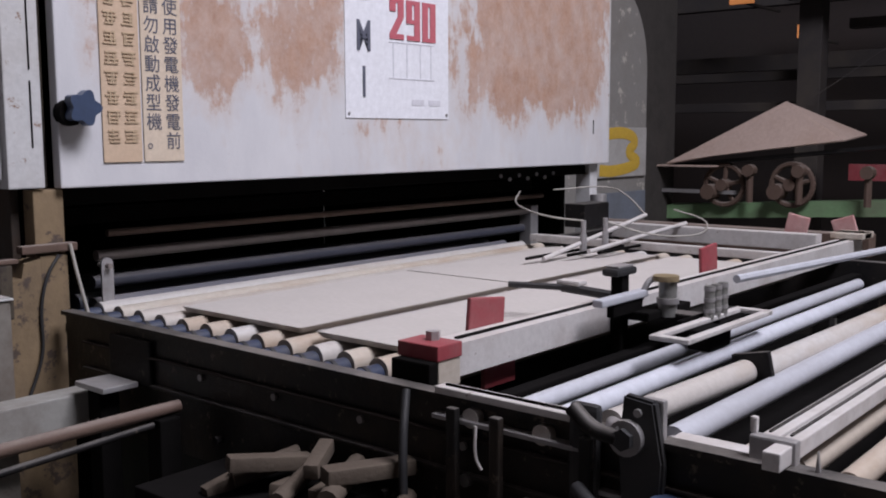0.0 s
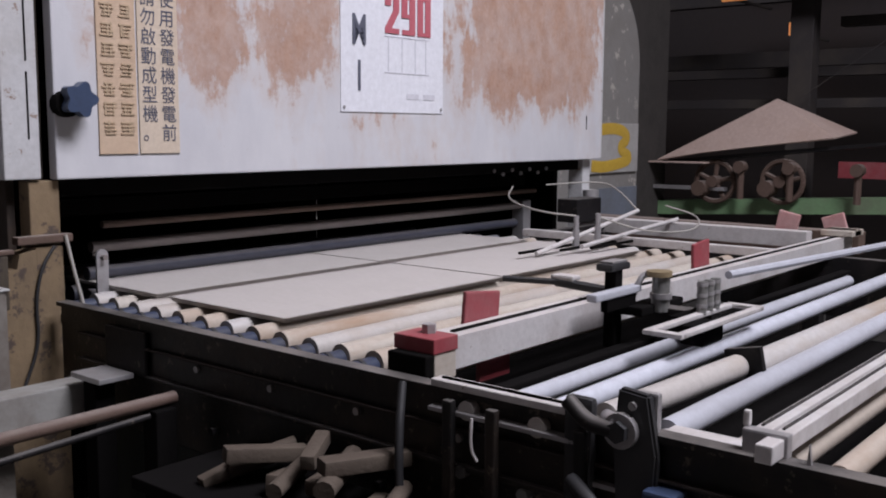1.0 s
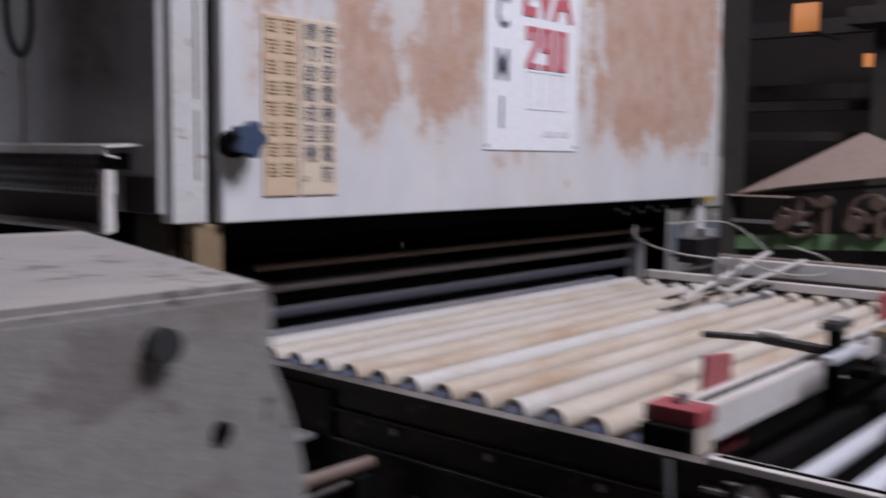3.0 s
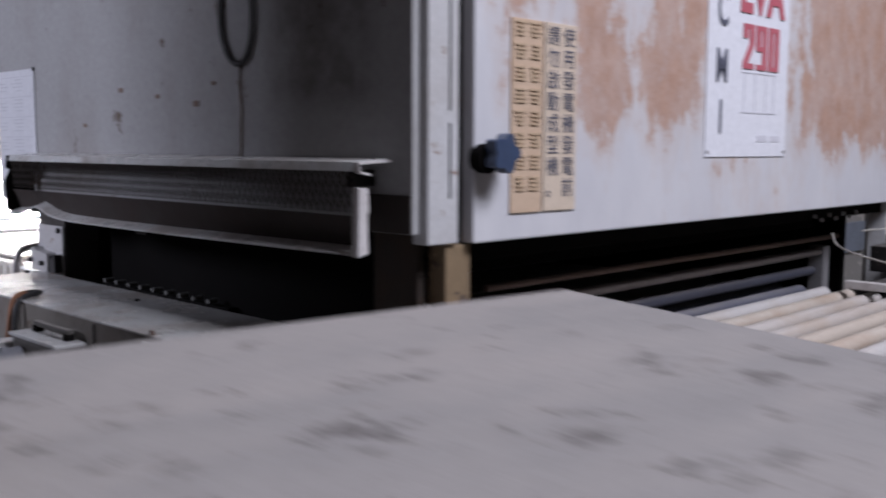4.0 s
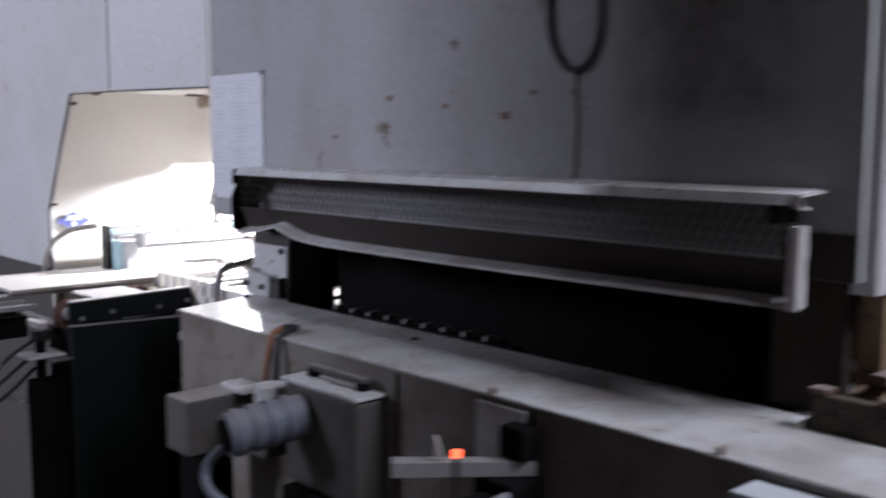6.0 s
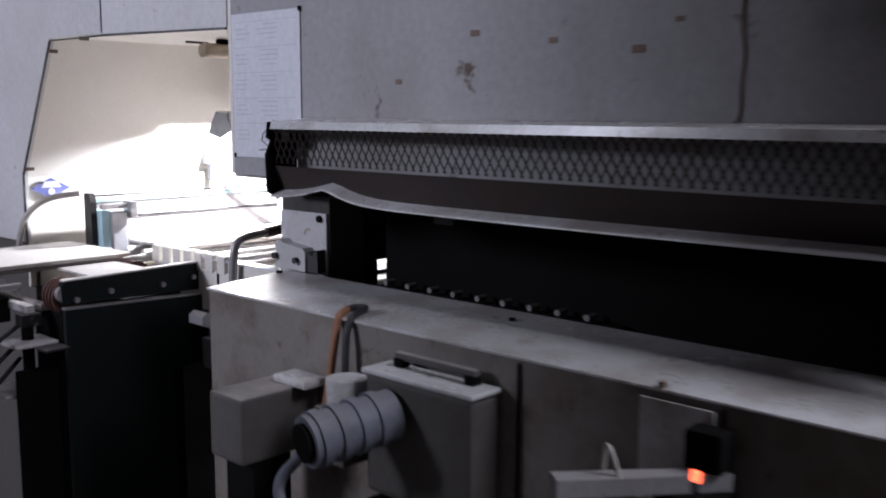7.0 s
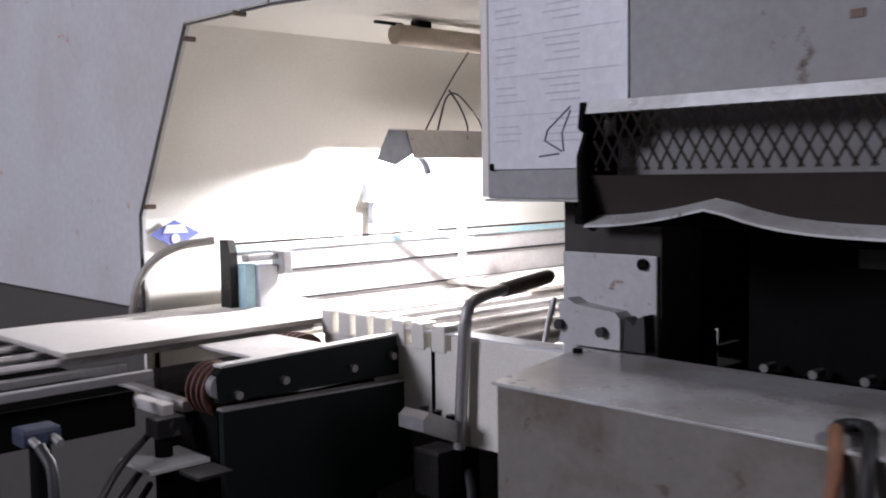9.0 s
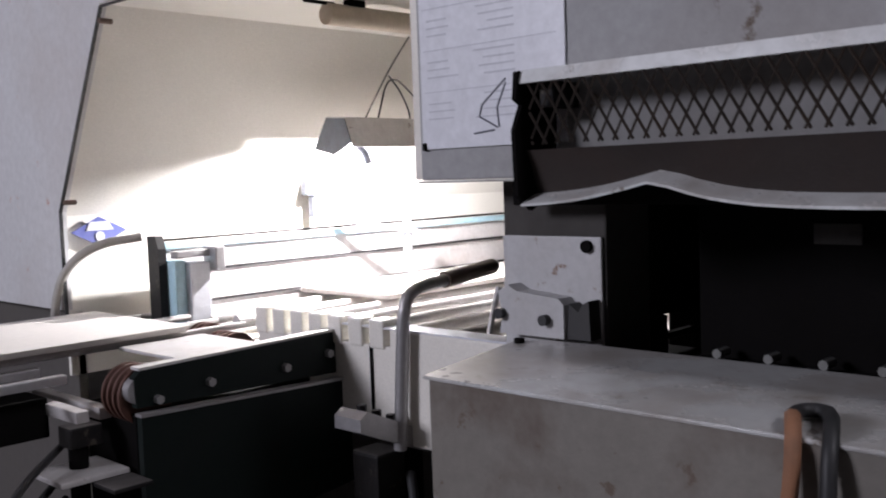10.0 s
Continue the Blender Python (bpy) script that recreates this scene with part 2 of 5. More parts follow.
RUSTDARK = surface("dark_rust", (0.022, 0.015, 0.0125), 0.85, 0.0, (0.035, 0.021, 0.016), 0.6, 50, 10.0, 0.4)
BLACKRUST = surface("black_rust", (0.02, 0.013, 0.009), 0.85, 0, (0.05, 0.028, 0.016), 0.7, 50, 12.0, 0.3)
BRASSY = surface("worn_brass", (0.42, 0.33, 0.2), 0.4, 0.5, (0.2, 0.15, 0.1), 0.5, 60, 14.0, 0.1)
LIDMETAL = surface("greenish_lid", (0.17, 0.175, 0.14), 0.5, 0.2, (0.2, 0.18, 0.13), 0.5, 60, 6.0, 0.1)

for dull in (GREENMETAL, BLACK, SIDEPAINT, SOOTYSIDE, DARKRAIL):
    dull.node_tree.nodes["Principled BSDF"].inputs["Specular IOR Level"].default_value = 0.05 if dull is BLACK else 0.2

# ---- building blocks ----


def thing(name, label, category, x=0, y=0, z=0, group="", kind=""):
    ob = new(name)
    ob.location = (x, y, z)
    return tagged(ob, label, category, group, kind)


def box(bm, x0, x1, y0, y1, z0, z1, bevel=0.0):
    r = bmesh.ops.create_cube(bm, size=1.0)
    vs = r["verts"]
    for v in vs:
        v.co = ((x0 + x1) / 2 + v.co.x * abs(x1 - x0), (y0 + y1) / 2 + v.co.y * abs(y1 - y0), (z0 + z1) / 2 + v.co.z * abs(z1 - z0))
    if bevel:
        es = list({e for v in vs for e in v.link_edges})
        bmesh.ops.bevel(bm, geom=es, offset=bevel, segments=2, affect="EDGES", profile=0.6)
    return vs


def rod(bm, a, b, r, seg=14, r2=None):
    a, b = Vector(a), Vector(b)
    m = Matrix.Translation((a + b) / 2) @ (b - a).to_track_quat("Z", "Y").to_matrix().to_4x4()
    bmesh.ops.create_cone(bm, cap_ends=True, segments=seg, radius1=r, radius2=r if r2 is None else r2, depth=(b - a).length, matrix=m)


def tube(bm, pts, r, seg=8, smooth=3):
    """A bent tube through points, rounded at the bends."""
    pts = [Vector(p) for p in pts]
    for _ in range(smooth):
        q = [pts[0]]
        for a, b in zip(pts, pts[1:]):
            q += [a * 0.75 + b * 0.25, a * 0.25 + b * 0.75]
        pts = q + [pts[-1]]
    rings = []
    n = (pts[1] - pts[0]).orthogonal().normalized()
    for i, p in enumerate(pts):
        d = (pts[min(i + 1, len(pts) - 1)] - pts[max(i - 1, 0)]).normalized()
        n = (n - d * n.dot(d)).normalized()
        c = d.cross(n)
        rings.append([bm.verts.new(p + (n * math.cos(k * math.tau / seg) + c * math.sin(k * math.tau / seg)) * r) for k in range(seg)])
    for a, b in zip(rings, rings[1:]):
        for k in range(seg):
            bm.faces.new((a[k], a[(k + 1) % seg], b[(k + 1) % seg], b[k]))
    bm.faces.new(rings[0][::-1])
    bm.faces.new(rings[-1])


def prism(bm, outline, axis, a, b):
    """An outline in the two other axes, drawn out along axis from a to b."""
    def at(u, v, w):
        return {"x": (w, u, v), "y": (u, w, v), "z": (u, v, w)}[axis]
    p = [bm.verts.new(at(u, v, a)) for u, v in outline]
    q = [bm.verts.new(at(u, v, b)) for u, v in outline]
    n = len(p)
    fs = [bm.faces.new(p), bm.faces.new(q[::-1])]
    fs += [bm.faces.new((p[i], q[i], q[(i + 1) % n], p[(i + 1) % n])) for i in range(n)]
    bmesh.ops.recalc_face_normals(bm, faces=fs)


def strip(outline, t):
    """A bent sheet: an open line of points in 2D thickened by t."""
    pts = [Vector(p) for p in outline]
    out = []
    for i, p in enumerate(pts):
        d = (pts[min(i + 1, len(pts) - 1)] - pts[max(i - 1, 0)]).normalized()
        out.append(p + Vector((-d.y, d.x)) * t)
    return [tuple(p) for p in pts] + [tuple(p) for p in out[::-1]]


def part(name, bm, material, parent=None, label="", smooth=None):
    me = bpy.data.meshes.new(name)
    bm.normal_update()
    if smooth is not None:
        for f in bm.faces:
            f.smooth = True
        for e in bm.edges:
            if len(e.link_faces) == 2 and e.calc_face_angle(0) > radians(smooth):
                e.smooth = False
    bm.to_mesh(me)
    bm.free()
    me.materials.append(material)
    ob = new(name, me)
    if parent:
        ob.parent = parent
        p, off = parent, Vector()
        while p:
            off += p.location
            p = p.parent
        me.transform(Matrix.Translation(-off))
    return tagged(ob, label)


def boxpart(name, dims, material, parent=None, label="", bevel=0.003):
    bm = bmesh.new()
    box(bm, *dims, bevel)
    return part(name, bm, material, parent, label)


def rodpart(name, a, b, r, material, parent=None, label="", seg=14):
    bm = bmesh.new()
    rod(bm, a, b, r, seg)
    return part(name, bm, material, parent, label, 40)


def tubepart(name, pts, r, material, parent=None, label="", seg=8, bends=3):
    bm = bmesh.new()
    tube(bm, pts, r, seg, bends)
    return part(name, bm, material, parent, label, 60)


def writing(name, text, size, m, material, parent, font_scale=(1, 1), depth=0.0006, bold=0.0):
    """Raised lettering in the built-in font, as a mesh."""
    cu = bpy.data.curves.new(name, "FONT")
    cu.body, cu.size, cu.extrude, cu.offset = text, size, depth, bold
    cu.align_x = "CENTER"
    tmp = bpy.data.objects.new(name, cu)
    me = bpy.data.meshes.new_from_object(tmp)
    bpy.data.objects.remove(tmp)
    me.transform(Matrix.Diagonal((font_scale[0], font_scale[1], 1, 1)))
    me.transform(m)
    off = Vector()
    p = parent
    while p:
        off += p.location
        p = p.parent
    me.transform(Matrix.Translation(-off))
    me.materials.clear()
    me.materials.append(material)
    ob = new(name, me)
    ob.parent = parent
    return ob


ON_FRONT = lambda x, z, y=0.0: Matrix.Translation((x, y, z)) @ Euler((radians(90), 0, 0)).to_matrix().to_4x4()

# ---- hall ----
def structure(name, dims, material, label):
    bm = bmesh.new()
    box(bm, *dims)
    return tagged(part(name, bm, material), label, "", "", "structure")


structure("floor", (-7, 9, -7, 8, -0.2, 0), CONCRETE, "dirty grey concrete factory floor")
def pierced(name, axis, at, thick, u, v, hole, material, label):
    """A wall or roof sheet with one rectangular opening through it."""
    (u0, u1), (v0, v1), (a0, a1, b0, b1) = u, v, hole
    bm = bmesh.new()
    for p0, p1, q0, q1 in ((u0, a0, v0, v1), (a1, u1, v0, v1), (a0, a1, v0, b0), (a0, a1, b1, v1)):
        if p1 - p0 < 0.01 or q1 - q0 < 0.01:
            continue
        if axis == "x":
            box(bm, at, at + thick, p0, p1, q0, q1)
        elif axis == "y":
            box(bm, p0, p1, at, at + thick, q0, q1)
        else:
            box(bm, p0, p1, q0, q1, at, at + thick)
    return tagged(part(name, bm, material), label, "", "", "structure")


# openings are unseen, cut to let in the added daylight and sky
pierced("ceiling", "z", 5.5, 0.2, (-7, 9), (-7, 8), (-0.6, 2.0, -4.2, -2.4), HALLWALL, "dark soot-stained hall roof with an opening added for light")
pierced("wall_west", "x", -7.2, 0.2, (-7, 8), (0, 5.5), (3.5, 5.7, 3.1, 4.7), HALLWALL, "dark dusty hall wall with an opening added for side light")
structure("wall_east", (9, 9.2, -7, 8, 0, 5.5), HALLWALL, "dark dusty hall wall behind the machines")
# unseen walls added to block side light from the dryer's front end
structure("wall_aisle", (-2.0, -1.85, -7, 1.73, 0, 5.5), HALLWALL, "unseen dark wall added to shade the dryer's side")
structure("wall_aisle_header", (-2.0, -1.85, 1.73, 8, 4.0, 5.5), HALLWALL, "unseen dark wall piece added above to shape the side light")
structure("wall_north", (-7.2, 9.2, 8, 8.2, 0, 5.5), HALLWALL, "dark dusty hall wall")
pierced("wall_south", "y", -7.2, 0.2, (-7.2, 9.2), (0, 5.5), (0.2, 2.8, 0.0, 2.8), HALLWALL, "dark dusty hall wall with an added opening for sky light")


# ---- dryer: the tall cabinet the tiles run into ----
def dryer():
    d = thing("tile_dryer", "tall grey enamelled tile dryer cabinet with rusted front panel", "dryer", 1.0, 0.9, 0)
    p = boxpart("front_panel", (0.004, 2.1, 0.0, 0.03, 1.3, 2.9), RUSTY, d, "rust-stained grey-white front panel", 0.004)
    # star knob on its shaft
    bm = bmesh.new()
    ring = []
    for k in range(40):
        a = k * math.tau / 40
        r = 0.031 + 0.0055 * math.cos(5 * a)
        ring.append((0.036 + r * math.cos(a), 1.458 + r * math.sin(a)))
    prism(bm, ring, "y", -0.05, -0.026)
    part("star_knob", bm, BLUEKNOB, d, "blue plastic star knob", 30)
    rodpart("knob_shaft", (0.022, -0.022, 1.449), (0.022, 0.005, 1.449), 0.026, BLACK, d, "greasy black knob shaft")
    boxpart("slot", (1.996, 2.001, -0.002, 0.002, 1.405, 1.455), BLACK, d)
    boxpart("corner_strip", (-0.096, -0.022, 0.012, 0.05, 1.302, 2.9), ENAMEL, d, "", 0.003)
    boxpart("strip_groove", (-0.046, -0.043, 0.010, 0.014, 1.53, 1.8), BLACK, d)
    boxpart("strip_groove", (-0.046, -0.043, 0.010, 0.014, 1.38, 1.51), BLACK, d)
    boxpart("corner_seam", (-0.05, 0.004, 0.052, 0.10, 1.3, 2.9), OLDPOST, d, "", 0.003)
    boxpart("corner_post", (-0.045, 0.018, 0.02, 0.062, 0.0, 1.298), OCHRE, d, "rust-streaked ochre corner post", 0.003)
    bm = bmesh.new()
    prism(bm, [(-0.118, 0.0), (-0.118, 1.118), (-0.086, 1.13), (-0.08, 1.158), (-0.046, 1.165), (-0.046, 0.0)], "y", 0.0, 0.05)
    part("post_base", bm, OCHRE, d, "stained ochre base plate of the post")
    boxpart("post_gusset", (-0.046, 0.012, 0.002, 0.018, 0.0, 1.17), OCHRE, d, "", 0.003)
    boxpart("post_clamp", (-0.085, 0.03, -0.006, 0.019, 1.176, 1.192), RUSTSTEEL, d)
    boxpart("rust_plate", (-0.07, -0.052, 0.064, 0.18, 1.115, 1.318), BLACKRUST, d, "dark rusted corner plate", 0.003)
    tubepart("wire", [(0.012, -0.008, 1.19), (0.024, -0.012, 1.12), (0.04, -0.02, 1.04), (0.05, -0.03, 0.95)], 0.004, WIREGREY, d, "limp grey wire")
    tubepart("wire", [(-0.01, -0.004, 1.17), (-0.04, -0.006, 1.13), (-0.055, -0.005, 1.06), (-0.05, -0.006, 0.98), (-0.085, -0.008, 0.9)], 0.0035, RUBBER, d)
    boxpart("side_panel", (-0.115, -0.098, 0.03, 1.757, 1.32, 2.9), SOOTYSIDE, d, "dull stained grey side panel", 0.003)
    boxpart("panel_edge", (-0.112, -0.02, 1.758, 1.772, 1.322, 2.9), CREAM, d, "", 0.002)
    boxpart("side_foot", (-0.10, -0.09, 0.2, 1.61, 1.285, 1.319), BLACK, d)
    boxpart("corner_patch", (-0.1185, -0.1155, 0.032, 0.14, 1.321, 1.387), RUSTDARK, d, "dark stained patch plate", 0.001)
    boxpart("panel_lip", (-0.122, -0.099, 1.50, 1.757, 1.3165, 1.3195), BEAMPAINT, d, "", 0.001)
    boxpart("right_edge", (2.1, 2.16, 0.03, 0.09, 1.3, 2.9), ENAMEL, d, "", 0.003)
    boxpart("right_leg", (2.03, 2.08, 0.03, 0.09, 0.0, 1.298), ENAMEL, d, "", 0.003)
    rodpart("leg_joint", (2.055, 0.01, 1.15), (2.055, 0.01, 1.19), 0.03, STEEL, d)
    # black inner sheets put the dark of the unlit interior into colour
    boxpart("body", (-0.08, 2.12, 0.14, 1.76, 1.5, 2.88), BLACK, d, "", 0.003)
    boxpart("inner_wall", (0.176, 2.1, 1.5, 1.55, 0.0, 1.498), BLACK, d, "near-black inner wall standing for the dark interior", 0.003)
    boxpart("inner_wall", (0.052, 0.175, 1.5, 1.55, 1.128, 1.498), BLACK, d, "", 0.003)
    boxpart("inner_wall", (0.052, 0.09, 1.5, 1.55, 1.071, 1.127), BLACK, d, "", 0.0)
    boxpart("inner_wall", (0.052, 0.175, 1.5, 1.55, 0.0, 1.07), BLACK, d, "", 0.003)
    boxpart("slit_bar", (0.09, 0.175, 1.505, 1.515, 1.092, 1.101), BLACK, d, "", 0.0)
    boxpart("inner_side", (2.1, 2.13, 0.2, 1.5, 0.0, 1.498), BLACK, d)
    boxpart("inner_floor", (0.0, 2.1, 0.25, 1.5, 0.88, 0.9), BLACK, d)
    # bars and rolls across the mouth
    for y, z, r, m in ((0.12, 1.191, 0.008, RUSTSTEEL), (0.17, 1.137, 0.013, MOUTHBAR), (0.19, 1.074, 0.015, NAVYROLL)):
        rodpart("cross_bar", (0.17, y, z), (1.86, y, z), r, m, d, "", 14)
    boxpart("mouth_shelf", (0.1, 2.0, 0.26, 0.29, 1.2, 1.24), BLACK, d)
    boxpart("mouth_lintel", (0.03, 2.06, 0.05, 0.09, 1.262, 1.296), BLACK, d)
    for i in range(7):
        rodpart("bolt", (1.52 + 0.05 * i, 0.045, 1.272 - 0.012 * (i % 2)), (1.52 + 0.05 * i, 0.052, 1.272 - 0.012 * (i % 2)), 0.006, STEEL, d, "", 8)
    boxpart("mouth_post", (1.835, 1.88, 0.15, 0.20, 1.0, 1.155), STEEL, d)
    bm = bmesh.new()
    arch = [(0.141, 0.99)] + [(0.155 - 0.014 * math.cos(k * math.pi / 8), 1.126 + 0.014 * math.sin(k * math.pi / 8)) for k in range(9)] + [(0.169, 0.99)]
    prism(bm, arch, "y", 0.098, 0.104)
    part("bent_bracket", bm, STEEL, d, "round-topped grey steel bracket")
    rodpart("bracket_pin", (0.155, 0.085, 1.122), (0.155, 0.13, 1.122), 0.006, MOUTHBAR, d)
    # end foot with its small bearing block
    boxpart("end_post", (-0.05, 0.05, 1.502, 1.668, 0.0, 1.318), DARKGREY, d, "dark foot of the dryer frame", 0.004)
    boxpart("cover_plate", (-0.056, -0.051, 1.506, 1.665, 1.0, 1.243), ENAMEL, d, "chipped pale cover plate on the dryer's foot", 0.002)
    rodpart("bolt", (-0.062, 1.526, 1.231), (-0.054, 1.526, 1.231), 0.008, BLACK, d, "", 10)
    bm = bmesh.new()
    prism(bm, [(1.545, 1.115), (1.545, 1.158), (1.553, 1.166), (1.62, 1.172), (1.635, 1.18), (1.652, 1.17), (1.645, 1.14), (1.65, 1.115)], "x", -0.085, -0.057)
    part("bearing_block", bm, ENAMEL, d, "dusty pale bearing block")
    rodpart("bearing_bolt", (-0.095, 1.645, 1.142), (-0.06, 1.645, 1.142), 0.007, RUBBER, d)
    rodpart("bearing_bolt", (-0.095, 1.572, 1.138), (-0.06, 1.572, 1.138), 0.007, RUBBER, d)
    bm = bmesh.new()
    prism(bm, [(1.508, 1.115), (1.51, 1.165), (1.52, 1.16), (1.526, 1.15), (1.54, 1.16), (1.544, 1.115)], "x", -0.08, -0.057)
    part("grease_lump", bm, RUBBER, d)
    boxpart("tip_rail", (0.02, 0.045, 0.8, 1.43, 1.05, 1.088), BLACK, d)
    for i in range(9):
        y = 1.383 - 0.065 * i
        rodpart("roller_tip", (0.004, y, 1.099), (0.03, y, 1.099), 0.006, DULLVALVE, d, "", 8)
    # added plate keeps the side opening black and hides the tiles
    boxpart("side_curtain", (0.05, 0.06, 0.2, 1.43, 0.88, 1.498), BLACK, d, "added black plate standing for the dark interior")
    # pale plate painted dark, so its colour holds the interior's dimness
    boxpart("inner_label", (0.045, 0.049, 1.225, 1.28, 1.232, 1.256), DARKGREY, d, "pale plate coloured dark for the dim interior", 0.001)
    # wall wires hanging on the side
    tubepart("cable_loop", [(-0.122, 0.485, 1.83), (-0.122, 0.472, 1.71), (-0.122, 0.49, 1.648), (-0.122, 0.527, 1.628), (-0.122, 0.564, 1.648), (-0.122, 0.592, 1.71), (-0.122, 0.58, 1.83)], 0.006, RUBBER, d, "looped black cable")
    tubepart("thin_wire", [(-0.118, 0.527, 1.632), (-0.118, 0.53, 1.58), (-0.118, 0.522, 1.55), (-0.118, 0.528, 1.5), (-0.118, 0.525, 1.455), (-0.118, 0.545, 1.44)], 0.002, RUSTSTEEL, d)
    for y, z, s in ((1.03, 1.60, 0.012), (0.86, 1.58, 0.01), (0.70, 1.56, 0.014), (1.22, 1.52, 0.01), (0.63, 1.60, 0.009)):
        boxpart("paint_chip", (-0.1165, -0.1145, y - s, y + s * 0.6, z - s * 0.5, z + s * 0.4), OLDCHIP, d, "", 0.0)
    return d


OLDCHIP = surface("scraped_primer", (0.2, 0.14, 0.11), 0.8, 0, (0.1, 0.08, 0.07), 0.5)
DARKGREY = surface("dark_grey", (0.045, 0.04, 0.037), 0.8, 0, (0.02, 0.018, 0.016), 0.6, 40, 6.0, 0.3)
dryer()


# ---- signs on the dryer ----
def glyph(bm, x, z, s, rng):
    """A dense square block of short strokes, unreadable."""
    for k in range(4):
        w = s * rng.uniform(0.55, 0.95)
        cx = x + rng.uniform(-0.05, 0.05) * s
        box(bm, cx - w / 2, cx + w / 2, -0.0065, -0.0045, z + s * (0.18 + 0.22 * k) - s * 0.05, z + s * (0.18 + 0.22 * k) + s * 0.04)
    for k in range(2):
        cx = x + s * rng.uniform(-0.3, 0.3)
        box(bm, cx - s * 0.05, cx + s * 0.05, -0.0062, -0.0044, z + s * 0.1, z + s * rng.uniform(0.7, 0.95))


def notice_boards():
    rng = random.Random(4)
    for x0, x1, mat, ink, label in ((0.098, 0.188, WOODSIGN, INKFADE, "narrow yellowed wooden notice board with faded lettering"), (0.193, 0.292, PALESIGN, INKGREY, "narrow pale yellow notice board with dark lettering")):
        s = thing("notice_board", label, "sign", (x0 + x1) / 2, -0.002, 1.35, "notice boards on the dryer")
        boxpart("board", (x0, x1, -0.004, -0.0005, 1.349, 1.70), mat, s, "", 0.001)
        if mat is PALESIGN:
            for c, text in ((0, "請勿啟動成型機。"), (1, "使用發電機發電前")):
                for i, ch in enumerate(text):
                    writing("lettering", ch, 0.043, ON_FRONT(x0 + (x1 - x0) * (0.26 + 0.47 * c), 1.662 - 0.0405 * i, -0.0048), ink, s, (0.9, 0.9), 0.0004)
            continue
        bm = bmesh.new()
        for c in range(2):
            x = x0 + (x1 - x0) * (0.27 + 0.46 * c)
            n = 8
            for i in range(n):
                if c == 0 and i == n - 1 and mat is PALESIGN:
                    continue
                glyph(bm, x, 1.665 - 0.04 * i, 0.034, rng)
        part("lettering", bm, ink, s, "rows of unreadable strokes")


INKFADE = surface("faded_ink", (0.44, 0.33, 0.225), 0.6, 0, (0.46, 0.36, 0.22), 0.5)
notice_boards()


def block_digit(ch, x, z, w, h, material, parent):
    """A heavy square-cut numeral with a narrow slit, flat on the front."""
    bars = {"0": ((0, 0.42, 0, 1), (0.58, 1, 0, 1), (0.42, 0.58, 0, 0.1), (0.42, 0.58, 0.9, 1)),
            "9": ((0, 0.42, 0.42, 1), (0.58, 1, 0, 1), (0.42, 0.58, 0.42, 0.52), (0.42, 0.58, 0.9, 1), (0.05, 0.58, 0, 0.12)),
            "2": ((0, 0.42, 0.68, 1), (0.58, 1, 0.55, 1), (0.42, 0.58, 0.9, 1), (0.0, 1, 0, 0.13))}[ch]
    bm = bmesh.new()
    for a, b, c, d in bars:
        box(bm, x + a * w, x + b * w, -0.0055, -0.0035, z + c * h, z + d * h)
    if ch == "2":
        prism(bm, [(x, z + 0.13 * h), (x + 0.46 * w, z + 0.13 * h), (x + w, z + 0.55 * h), (x + 0.56 * w, z + 0.55 * h)], "y", -0.0055, -0.0035)
    return part("lettering", bm, material, parent)


def poster():
    p = thing("machine_poster", "white printed machine poster with grey and red lettering", "poster", 0.99, -0.002, 1.45)
    boxpart("sheet", (0.787, 1.198, -0.003, -0.0005, 1.448, 2.02), PAPER, p, "", 0.0005)
    for i, ch in enumerate("CMI"):
        writing("lettering", ch, 0.10, ON_FRONT(0.853, (1.755, 1.623, 1.505)[i], -0.0045), INKGREY, p, (0.74, 1.12), 0.001, 0.0012)
    writing("lettering", "EVA", 0.15, ON_FRONT(1.045, 1.798, -0.0045), INKRED, p, (0.86, 1.0), 0.001, 0.006)
    for i, ch in enumerate("290"):
        block_digit(ch, 0.952 + 0.066 * i, 1.66, 0.056, 0.107, INKRED, p)
    for x in (0.965, 1.02, 1.075, 1.12):
        boxpart("drawing_line", (x, x + 0.003, -0.0042, -0.0028, 1.558, 1.65), INKPALE, p, "", 0.0)
    for z in (1.554, 1.65):
        boxpart("drawing_line", (0.95, 1.135, -0.0042, -0.0028, z, z + 0.003), INKPALE, p, "", 0.0)
    for x in (1.04, 1.11):
        boxpart("print_bar", (x, x + 0.05, -0.0042, -0.0028, 1.485, 1.5), INKPALE, p, "", 0.0)
    for x in (0.797, 1.188):
        rodpart("rivet", (x, -0.006, 1.46), (x, -0.002, 1.46), 0.004, STEEL, p, "", 8)


poster()


INKCHART = surface("pale_chart_print", (0.54, 0.55, 0.60), 0.5, 0, (0.62, 0.62, 0.66), 0.4)


